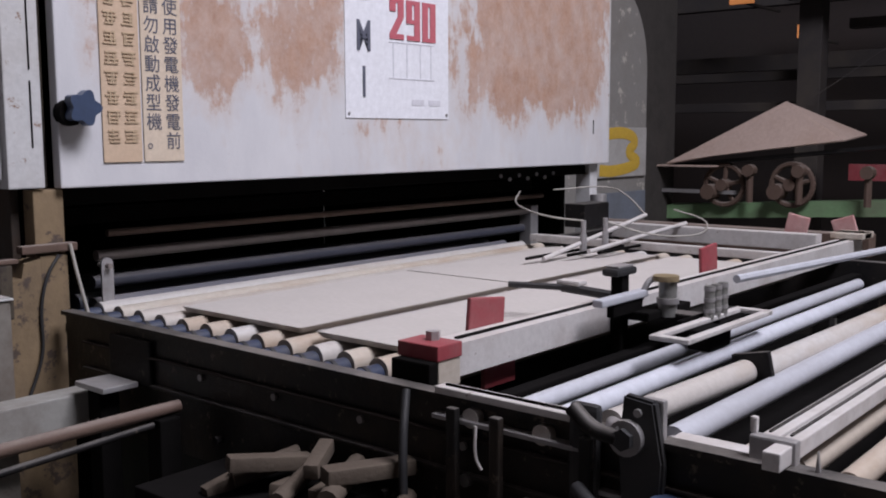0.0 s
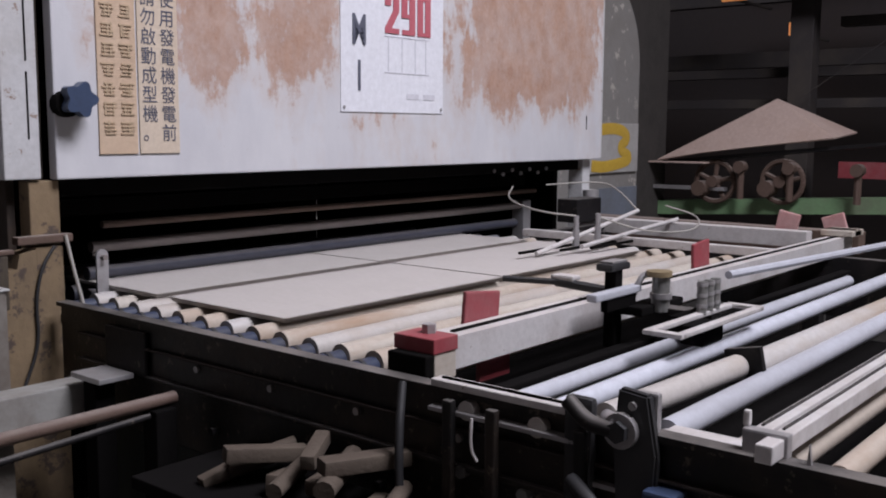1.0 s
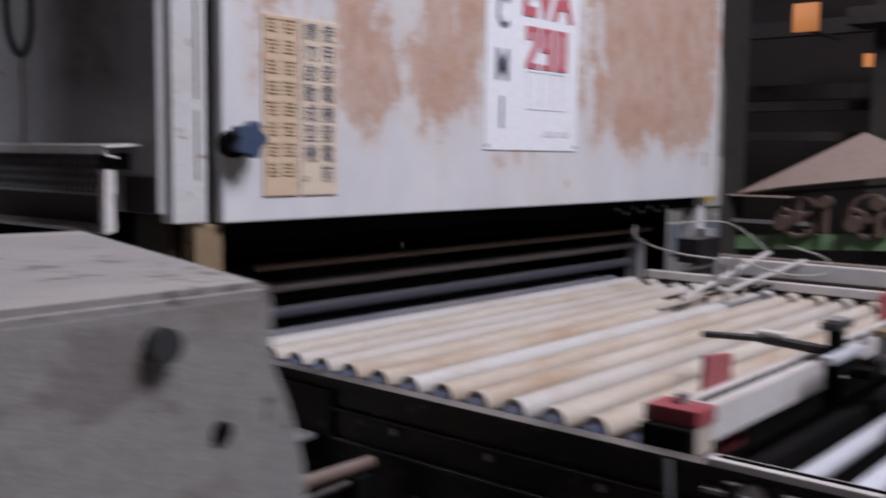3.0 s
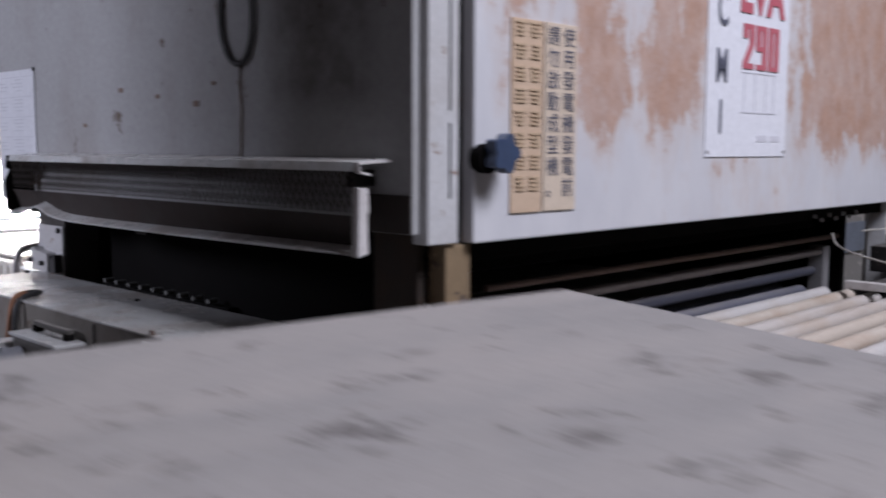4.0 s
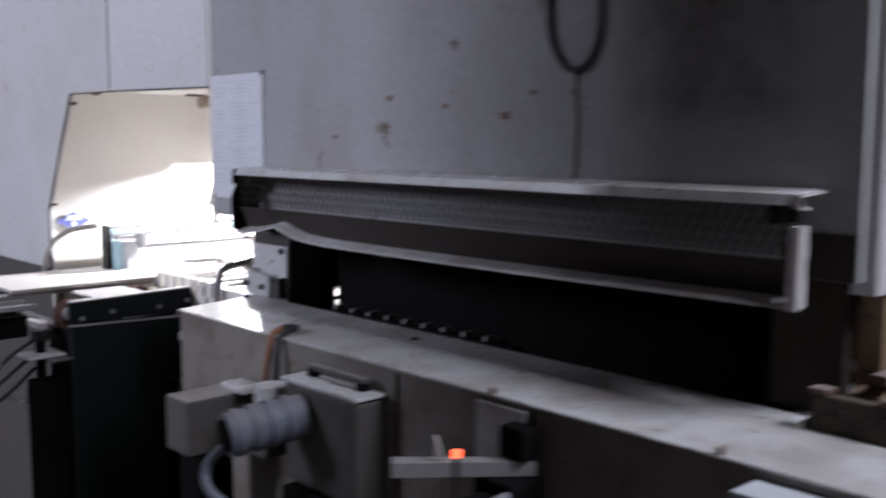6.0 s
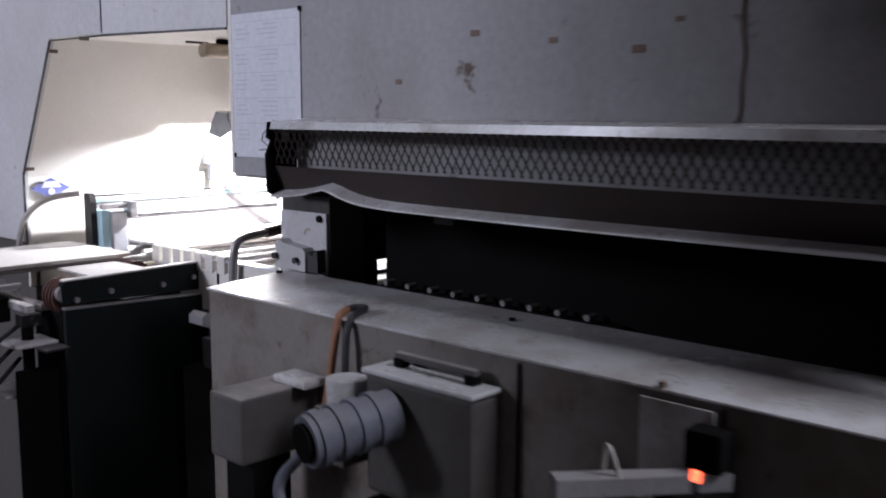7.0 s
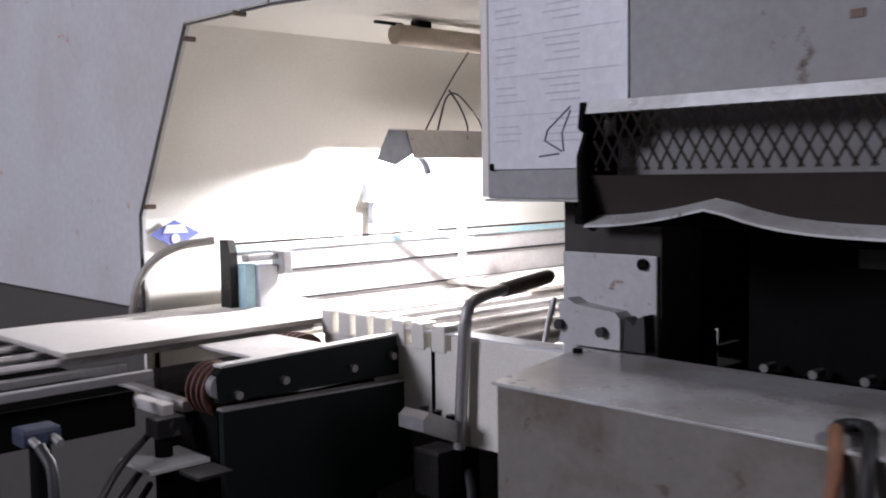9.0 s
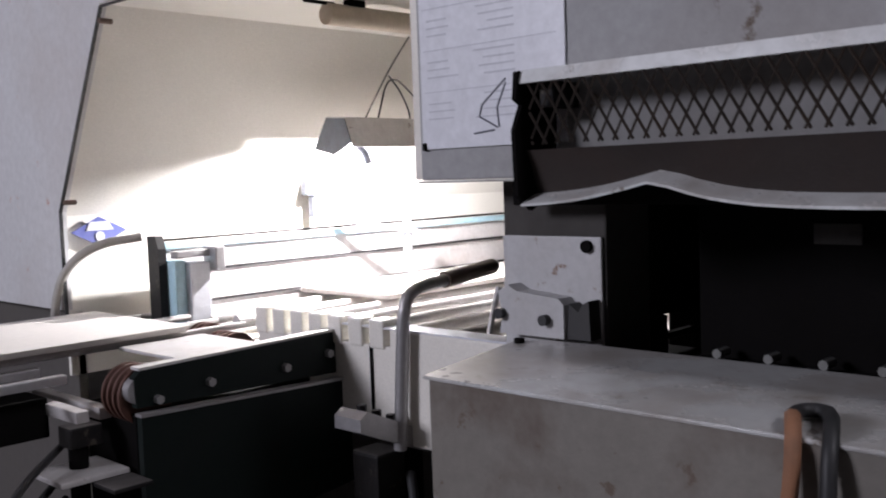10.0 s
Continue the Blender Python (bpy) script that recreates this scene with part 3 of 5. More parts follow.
def chart():
    c = thing("instruction_chart", "large worn paper chart taped to the dryer's side", "chart", -0.117, 1.63, 1.362)
    boxpart("sheet", (-0.1185, -0.1165, 1.508, 1.749, 1.362, 1.676), PAPER, c, "", 0.0005)
    bm = bmesh.new()
    rng = random.Random(8)
    for i in range(5):
        z = 1.645 - 0.055 * i
        box(bm, -0.1191, -0.1186, 1.52, 1.742, z + 0.012, z + 0.0132)
        for k in range(3):
            box(bm, -0.1191, -0.1186, 1.70 - rng.uniform(0, 0.02), 1.735, z - 0.004 - 0.010 * k, z - 0.002 - 0.010 * k)
        for k in range(4):
            box(bm, -0.1191, -0.1186, 1.585, 1.655 - rng.uniform(0, 0.03), z + 0.004 - 0.010 * k, z + 0.006 - 0.010 * k)
    part("lettering", bm, INKCHART, c, "rows of unreadable pale print")
    bm = bmesh.new()
    for a, b in (((1.60, 1.445), (1.64, 1.415)), ((1.64, 1.415), (1.645, 1.40)), ((1.645, 1.40), (1.615, 1.385)), ((1.60, 1.44), (1.615, 1.41)), ((1.615, 1.41), (1.612, 1.385)), ((1.62, 1.382), (1.655, 1.379))):
        rod(bm, (-0.119, *a), (-0.119, *b), 0.0012, 6)
    part("scribble", bm, INKGREY, c, "scribbled arrow in pen")
    for y, z in ((1.745, 1.365), (1.508, 1.674)):
        boxpart("clip", (-0.121, -0.1165, y - 0.004, y + 0.004, z - 0.005, z + 0.006), BLACK, c)


chart()


# ---- roller bed in front of the dryer ----
def roller_bed():
    b = thing("roller_bed", "dark steel roller conveyor bed feeding the dryer", "conveyor", 0.8, -0.8, 0)
    bm = bmesh.new()
    prism(bm, [(-0.026, 1.063), (0.0, 1.063), (0.0, 1.0), (-0.008, 1.0), (-0.008, 0.86), (0.012, 0.86), (0.012, 0.852), (-0.016, 0.852), (-0.016, 1.055), (-0.026, 1.055)], "y", -1.9, -0.03)
    part("side_rail", bm, RAILGRIME, b, "dark bolted left side rail")
    boxpart("rail_skirt", (-0.012, -0.004, -1.9, -0.1, 0.62, 0.85), GREENBLACK, b, "dark green lower skirt plate")
    boxpart("skirt_lip", (-0.026, -0.016, -1.9, -0.1, 1.008, 1.013), RUSTDARK, b)
    boxpart("skirt_lip", (-0.026, -0.012, -1.9, -0.1, 0.955, 0.963), RAILGRIME, b)
    for i in range(9):
        y = -0.28 - 0.19 * i
        rodpart("bolt", (-0.021, y, 0.997), (-0.014, y, 0.997), 0.006, STEEL, b, "", 8)
        rodpart("bolt", (-0.03, y - 0.05, 0.9), (-0.014, y - 0.05, 0.9), 0.007, DARKRAIL, b, "", 8)
    boxpart("rail_plate", (-0.026, -0.017, -0.33, -0.2, 0.955, 1.04), DARKRAIL, b)
    boxpart("far_rail", (1.72, 1.75, -1.9, 0.02, 0.9, 1.063), DARKRAIL, b)
    for y in (-0.5, -1.75):
        boxpart("leg", (0.0, 0.05, y, y + 0.06, 0, 0.86), DARKRAIL, b)
        boxpart("leg", (1.7, 1.76, y, y + 0.06, 0, 0.9), DARKRAIL, b)
    boxpart("drip_tray", (0.02, 1.7, -1.9, 0.1, 0.84, 0.85), BLACK, b)
    pitch = 0.0757
    for i in range(6):
        y = 0.08 + pitch * (i + 1)
        r = rodpart("roller", (0.15, y, 1.024), (1.68, y, 1.024), 0.0215, NAVYROLL, b, "dark navy roller", 18)
        rodpart("roller_axle", (1.68, y, 1.022), (1.72, y, 1.022), 0.008, DARKRAIL, r, "", 8)
    for i in range(13):
        y = 0.08 - pitch * i
        m = GREYROLL if i in (0, 2, 3, 6, 9) else TANROLL
        r = rodpart("roller", (0.12, y, 1.0255), (1.68, y, 1.0255), 0.0222, m, b, "", 18)
        rodpart("roller_cap", (0.072, y, 1.022), (0.119, y, 1.022), 0.0165, CAPBLUE, r, "blue plastic end cap", 14)
        rodpart("cap_ring", (0.082, y, 1.022), (0.09, y, 1.022), 0.018, RUBBER, r, "", 14)
        rodpart("roller_axle", (0.0, y, 1.022), (0.072, y, 1.022), 0.009, DARKRAIL, r, "", 8)
    # the thinner rolls nearer the press
    for y, z, r, m, x0, x1 in ((-1.085, 1.04, 0.0135, BLUEROLL, 0.03, 1.45), (-1.16, 1.045, 0.0155, BLUEROLL, 0.03, 1.7), (-1.305, 1.042, 0.017, BLUEROLL, 0.05, 1.7), (-1.39, 1.043, 0.0065, TANROLL, 0.05, 1.7), (-1.45, 1.036, 0.0155, TANROLL, 0.05, 1.7), (-1.507, 1.034, 0.0145, TANROLL, 0.05, 1.7), (-1.60, 1.034, 0.0155, TANROLL, 0.05, 1.7), (-1.67, 1.034, 0.0155, TANROLL, 0.05, 1.7)):
        ro = rodpart("roller", (x0, y, z), (x1, y, z), r, m, b, "", 18)
        rodpart("roller_axle", (-0.01, y, z), (x0, y, z), r * 0.4, STEEL, ro, "", 8)
    return b


GREENBLACK = surface("green_black_skirt", (0.011, 0.016, 0.013), 0.7, 0, (0.012, 0.012, 0.011), 0.6, 40, 5.0, 0.3)
roller_bed()


def press_gate():
    """The cross beam with its red end caps, the clamps and the lifted rolls before the press."""
    g = thing("cross_beam", "pale box-section cross beam with red end caps over the rollers", "beam", 0.8, -0.93, 1.0)
    bm = bmesh.new()
    prism(bm, [(-0.955, 1.058), (-0.905, 1.058), (-0.905, 1.106), (-0.955, 1.106)], "x", 0.076, 1.9)
    part("beam", bm, STEELPALE, g, "pale dusty box-section beam")
    boxpart("groove", (0.1, 1.9, -0.935, -0.926, 1.1055, 1.1075), BLACK, g)
    boxpart("end_block", (0.024, 0.072, -0.962, -0.89, 1.05, 1.09), TANROLL, g, "", 0.002)
    boxpart("end_cap", (0.020, 0.074, -0.964, -0.888, 1.09, 1.112), REDPAINT, g, "faded red end cap", 0.002)
    rodpart("cap_bolt", (0.055, -0.925, 1.112), (0.055, -0.925, 1.125), 0.011, STEEL, g, "", 6)
    # black leg also carries the shadow on the end post's west face
    boxpart("end_leg", (0.004, 0.0235, -0.962, -0.89, 0.95, 1.09), BLACK, g)
    for x, z in ((1.84, 1.11), (1.86, 1.113)):
        boxpart("end_cap", (x - 0.02, x + 0.06, -0.98, -0.89, 1.1085, 1.126), TANROLL, g)
    for x0, x1, y, z0, z1, tilt in ((0.165, 0.255, -0.898, 1.09, 1.15, 6), (0.985, 1.065, -0.895, 1.07, 1.16, -5)):
        bm = bmesh.new()
        box(bm, x0, x1, y - 0.004, y + 0.004, z0, z1, 0.003)
        bmesh.ops.rotate(bm, verts=bm.verts, cent=((x0 + x1) / 2, y, z0), matrix=Matrix.Rotation(radians(tilt), 3, "Y"))
        part("red_flag", bm, REDPAINT, g, "faded red plate")
    boxpart("lower_bar", (0.1, 1.72, -1.012, -0.985, 1.0, 1.03), BLACK, g)
    boxpart("red_flag", (0.17, 0.25, -0.93, -0.922, 1.015, 1.057), REDPAINT, g, "", 0.002)
    rodpart("lever_bar", (0.86, -1.03, 1.116), (2.0, -1.17, 1.118), 0.0085, BLUEROLL, g, "thin blue-grey bar lying on the beam", 8)
    # adjusting clamp with its T-knob
    c = thing("rail_clamp", "dark steel adjusting clamp with a T-shaped knob", "clamp", 0.52, -0.95, 1.03)
    boxpart("post", (0.498, 0.524, -0.978, -0.955, 1.02, 1.165), BLACK, c, "", 0.003)
    boxpart("knob", (0.474, 0.542, -0.984, -0.95, 1.158, 1.172), RUBBER, c, "black T knob", 0.006)
    boxpart("knob_top", (0.482, 0.534, -0.98, -0.954, 1.172, 1.176), STEEL, c, "", 0.0015)
    bm = bmesh.new()
    rod(bm, (0.49, -0.74, 1.122), (0.535, -0.84, 1.12), 0.006, 6)
    rod(bm, (0.52, -0.74, 1.118), (0.56, -0.84, 1.118), 0.005, 6)
    rod(bm, (0.535, -0.83, 1.12), (0.545, -0.95, 1.112), 0.009, 6)
    part("arm", bm, RUBBER, c, "", 30)
    boxpart("arm_slide", (0.53, 0.56, -0.87, -0.82, 1.124, 1.134), STEELPALE, c, "", 0.004)
    boxpart("blue_bar", (0.388, 0.545, -1.005, -0.985, 1.119, 1.132), BLUEROLL, c, "blue-grey guide bar", 0.003)
    boxpart("slide", (0.5, 0.66, -1.03, -0.985, 1.082, 1.098), BLACK, c, "", 0.003)
    boxpart("bar_rest", (0.43, 0.53, -1.002, -0.988, 1.096, 1.1185), BLACK, c, "", 0.002)
    boxpart("bracket", (0.56, 0.60, -1.13, -0.99, 1.080, 1.092), DARKRAIL, c, "", 0.003)
    tubepart("curved_link", [(0.53, -0.99, 1.10), (0.54, -1.0, 1.135), (0.55, -1.005, 1.15), (0.56, -1.02, 1.15)], 0.006, STEEL, c)
    rodpart("link_cap", (0.56, -1.03, 1.148), (0.56, -1.03, 1.157), 0.023, BRASSY, c, "worn brass-coloured disc", 20)
    rodpart("link_post", (0.562, -1.033, 1.085), (0.562, -1.033, 1.147), 0.016, DULLVALVE, c)
    rodpart("post_collar", (0.562, -1.033, 1.108), (0.562, -1.033, 1.118), 0.0195, STEEL, c)
    # trio of valves on a slotted plate
    v = thing("valve_trio", "three upright steel valve cylinders on a slotted plate", "valve", 0.5, -1.15, 1.09)
    bm = bmesh.new()
    for x0, x1, y0, y1 in ((0.335, 0.64, -1.188, -1.174), (0.335, 0.64, -1.136, -1.122), (0.327, 0.343, -1.188, -1.122), (0.632, 0.648, -1.188, -1.122)):
        box(bm, x0, x1, y0, y1, 1.093, 1.101, 0.002)
    part("slotted_plate", bm, STEELPALE, v, "pale slotted plate")
    for x in (0.52, 0.546, 0.572):
        cy = rodpart("cylinder", (x, -1.13, 1.10), (x, -1.13, 1.153), 0.0085, DULLVALVE, v, "", 16)
        for z in (1.112, 1.13, 1.148):
            rodpart("collar", (x, -1.13, z - 0.003), (x, -1.13, z + 0.003), 0.0095, STEEL, cy, "", 16)
    boxpart("lower_block", (0.44, 0.52, -1.17, -1.13, 1.06, 1.092), BLACK, v, "", 0.004)
    boxpart("base", (0.50, 0.60, -1.12, -1.08, 1.064, 1.092), BLACK, v)
    # lifted short roll with square plate
    r = thing("press_roll", "pale sleeve roll carried by square steel plates", "roller", 0.4, -1.27, 1.03)
    rodpart("sleeve", (0.0, -1.25, 1.062), (0.355, -1.264, 1.06), 0.018, GREYROLL, r, "", 22)
    rodpart("core", (0.37, -1.266, 1.052), (1.65, -1.29, 1.05), 0.0205, GREYROLL, r, "", 20)
    bm = bmesh.new()
    box(bm, 0.356, 0.368, -1.302, -1.246, 1.034, 1.088, 0.002)
    bmesh.ops.rotate(bm, verts=bm.verts, cent=(0.36, -1.27, 1.06), matrix=Matrix.Rotation(radians(-12), 3, "X"))
    part("square_plate", bm, DARKRAIL, r, "square steel plate")
    bm = bmesh.new()
    prism(bm, [(-1.33, 0.94), (-1.335, 1.04), (-1.322, 1.108), (-1.284, 1.112), (-1.278, 1.05), (-1.285, 0.94)], "x", -0.034, -0.02)
    bmesh.ops.bevel(bm, geom=list(bm.edges), offset=0.003, segments=2, affect="EDGES")
    part("arm_plate", bm, RUBBER, r, "black bearing arm")
    rodpart("arm_bolt", (-0.038, -1.304, 1.094), (-0.033, -1.304, 1.094), 0.005, STEEL, r, "", 8)
    boxpart("arm_edge", (-0.019, -0.008, -1.327, -1.30, 1.02, 1.108), STEEL, r, "", 0.003)
    rodpart("hub", (-0.042, -1.288, 1.07), (0.0, -1.252, 1.064), 0.009, STEEL, r, "", 16)
    rodpart("hub_ring", (-0.044, -1.292, 1.064), (-0.035, -1.292, 1.064), 0.021, STEEL, r, "", 18)
    rodpart("hub_nut", (-0.052, -1.292, 1.064), (-0.044, -1.292, 1.064), 0.013, RUBBER, r, "", 6)
    boxpart("rear_plate", (-0.036, -0.02, -1.252, -1.212, 0.96, 1.092), RUBBER, r, "", 0.008)
    tubepart("link", [(-0.042, -1.222, 1.088), (-0.044, -1.25, 1.066), (-0.044, -1.285, 1.064)], 0.010, DARKRAIL, r)
    # twin guide rails
    for y in (-1.436, -1.459):
        t = thing("guide_rail", "pale aluminium guide rail lying across the rolls", "rail", 0.6, y, 1.06, "guide rails over the rolls")
        boxpart("rail_bar", (-0.045 if y < -1.45 else 0.0, 1.6, y - 0.0095, y + 0.0095, 1.064, 1.084), STEELPALE, t, "", 0.002)
        boxpart("rail_groove", (0.02, 1.6, y + 0.002, y + 0.005, 1.083, 1.0848), DARKRAIL, t)
    k = thing("rail_collar", "small steel collar round the guide rail", "clamp", -0.0, -1.45, 1.06)
    boxpart("collar", (-0.012, 0.004, -1.472, -1.422, 1.06, 1.088), STEEL, k, "", 0.003)
    boxpart("tongue", (-0.006, 0.002, -1.428, -1.42, 1.088, 1.106), STEELPALE, k)
    # side channel and front ledge on the rail
    ch = thing("side_channel", "pale steel channel bolted along the rail", "channel", -0.02, -1.1, 1.05)
    boxpart("channel_bar", (-0.03, -0.004, -1.215, -1.0, 1.064, 1.074), STEELPALE, ch, "", 0.002)
    boxpart("channel_groove", (-0.02, -0.015, -1.21, -1.01, 1.0735, 1.0755), BLACK, ch)
    boxpart("ledge_bar", (-0.008, 0.03, -1.422, -1.325, 1.05, 1.062), STEELPALE, ch, "worn pale ledge bar", 0.003)
    boxpart("ledge_bar", (0.004, 0.04, -1.57, -1.435, 1.036, 1.05), STEELPALE, ch, "", 0.003)
    boxpart("ledge_face", (-0.009, 0.003, -1.57, -1.33, 0.95, 1.034), BLACK, ch)
    rodpart("hole_bush", (0.022, -1.525, 1.0495), (0.022, -1.525, 1.052), 0.005, BLACK, ch, "", 10)
    bm = bmesh.new()
    prism(bm, [(-1.502, 1.03), (-1.49, 1.03), (-1.495, 1.085)], "x", -0.014, -0.0095)
    part("pointer", bm, STEEL, ch)
    for y in (-1.04, -1.11, -1.24):
        boxpart("strut", (-0.046, -0.034, y - 0.008, y + 0.008, 0.9, 1.054), RAILGRIME, ch)
    boxpart("lower_flange", (-0.036, -0.018, -1.24, -1.0, 1.032, 1.038), STEEL, ch, "", 0.001)
    boxpart("lower_flange", (-0.03, -0.018, -1.5, -1.24, 0.985, 0.991), STEEL, ch, "", 0.001)
    tubepart("hook_bracket", [(-0.05, -1.085, 1.04), (-0.052, -1.085, 1.0), (-0.05, -1.095, 0.985)], 0.0022, STEELPALE, ch)
    for y, z in ((-1.05, 0.955), (-1.15, 0.948), (-1.2, 0.905), (-1.28, 0.93), (-1.4, 0.955), (-1.46, 0.915)):
        rodpart("flank_bolt", (-0.03, y, z), (-0.016, y, z), 0.009, DULLVALVE, ch, "", 8)
    for y in (-1.06, -1.17):
        rodpart("stub_roll", (-0.03, y, 1.04), (0.03, y, 1.04), 0.013, GREYROLL, ch, "pale roll stub", 14)
    boxpart("blue_box", (-0.05, -0.012, -1.365, -1.325, 0.93, 1.005), BLUEKNOB, ch, "dark blue switch box", 0.004)
    tubepart("hose", [(-0.03, -0.95, 1.06), (-0.06, -0.97, 1.0), (-0.07, -0.98, 0.9), (-0.05, -1.0, 0.8), (-0.02, -1.05, 0.75)], 0.006, RUBBER, ch)
    tubepart("hose", [(-0.06, -1.24, 1.0), (-0.09, -1.3, 0.98), (-0.1, -1.36, 0.9)], 0.009, RUBBER, ch)
    return g


STEELPALE = surface("pale_dusty_steel", (0.64, 0.615, 0.61), 0.5, 0.2, (0.33, 0.28, 0.26), 0.6, 80, 8.0, 0.15, ((0.25, 0.2, 0.18), 40, 0.7), dust=0.4)
press_gate()


def right_frame():
    f = thing("far_side_frame", "pale steel side frame with air cylinders and hoses", "frame", 1.7, -0.4, 0.9)
    boxpart("long_bar", (1.585, 1.615, -0.95, -0.02, 1.062, 1.085), STEELPALE, f, "", 0.002)
    boxpart("outer_bar", (1.97, 2.02, -0.8, 0.02, 1.05, 1.1), STEELPALE, f, "", 0.002)
    boxpart("outer_bar", (2.15, 2.22, -0.9, 0.1, 1.02, 1.09), RUSTSTEEL, f)
    for y in (-0.85, -0.1):
        boxpart("frame_leg", (1.97, 2.02, y, y + 0.05, 0.0, 1.05), DARKRAIL, f)
        boxpart("tie", (1.616, 1.97, y, y + 0.03, 1.06, 1.08), DARKRAIL, f)
    for a, b in (((1.18, -0.35, 1.07), (1.78, -0.33, 1.15)), ((1.33, -0.40, 1.08), (2.02, -0.35, 1.108))):
        rodpart("air_rod", a, b, 0.0065, STEELPALE, f, "", 10)
    for x in (1.38, 1.5):
        bm = bmesh.new()
        rod(bm, (x, -0.35, 1.064), (x, -0.35, 1.12), 0.010, 12)
        rod(bm, (x, -0.35, 1.12), (x, -0.35, 1.16), 0.0075, 12)
        part("air_cylinder", bm, STEEL, f, "", 40)
    for x in (1.42, 1.55, 1.65):
        boxpart("finger", (x - 0.3, x, -0.34 - 0.09 * (x - 1.42) * 4, -0.33 - 0.09 * (x - 1.42) * 4, 1.072, 1.08), BLACK, f)
    tubepart("air_hose", [(1.38, -0.35, 1.16), (1.33, -0.25, 1.17), (1.45, -0.05, 1.19), (1.6, 0.03, 1.22)], 0.0026, WIREGREY, f)
    tubepart("air_hose", [(1.5, -0.35, 1.15), (1.62, -0.45, 1.1), (1.85, -0.5, 1.09), (2.05, -0.42, 1.12), (2.03, -0.3, 1.15)], 0.0026, WIREGREY, f)
    tubepart("air_hose", [(1.78, -0.33, 1.15), (1.9, -0.2, 1.2), (1.95, -0.1, 1.23), (1.75, 0.0, 1.22)], 0.0026, WIREGREY, f)
    for x, y, t in ((2.08, -0.69, 12), (2.1, -0.86, -18)):
        bm = bmesh.new()
        box(bm, x - 0.006, x + 0.006, y - 0.035, y + 0.035, 1.06, 1.15, 0.004)
        bmesh.ops.rotate(bm, verts=bm.verts, cent=(x, y, 1.06), matrix=Matrix.Rotation(radians(t), 3, "X"))
        part("pink_flag", bm, FADEDPINK, f, "faded pink flag plate")
    boxpart("box_valve", (1.82, 1.98, -0.08, 0.0, 1.09, 1.17), DARKRAIL, f, "", 0.004)


FADEDPINK = surface("faded_pink", (0.50, 0.30, 0.29), 0.7, 0, (0.4, 0.12, 0.12), 0.6, 60, 16.0, 0.2)
right_frame()


# ---- raw tiles ----
def tile(label, mat, group, sx=0.676, sy=0.352, sz=0.011):
    bm = bmesh.new()
    box(bm, -sx / 2, sx / 2, -sy / 2, sy / 2, 0, sz)
    for v in bm.verts:
        if v.co.z < sz / 2:
            v.co.x, v.co.y = v.co.x * (1 - 0.012 / sx), v.co.y * (1 - 0.016 / sy)
    bmesh.ops.bevel(bm, geom=list(bm.edges), offset=0.001, segments=2, affect="EDGES")
    return tagged(part("clay_tile", bm, mat), label, "tile", group)


RAW = []
for row in (1, 2):
    for col in range(2):
        ob = tile("flat raw grey clay tile lying on the rollers", CERAMIC, "raw tiles on the roller bed", 0.676, 0.36)
        ob.location = (0.505 + 0.684 * col, -0.335 - 0.40 * (row - 1) + 0.006 * col, 1.048)
        RAW.append(ob)
DRY = []
for left in (-1.33, -0.52, 0.31, 1.46):
    ob = tile("flat pale dry clay tile carried on round belts", BISCUIT, "dry tiles on the transfer belts")
    ob.location = (left + 1.86 + 0.34, 2.475, 1.07)
    DRY.append(ob)


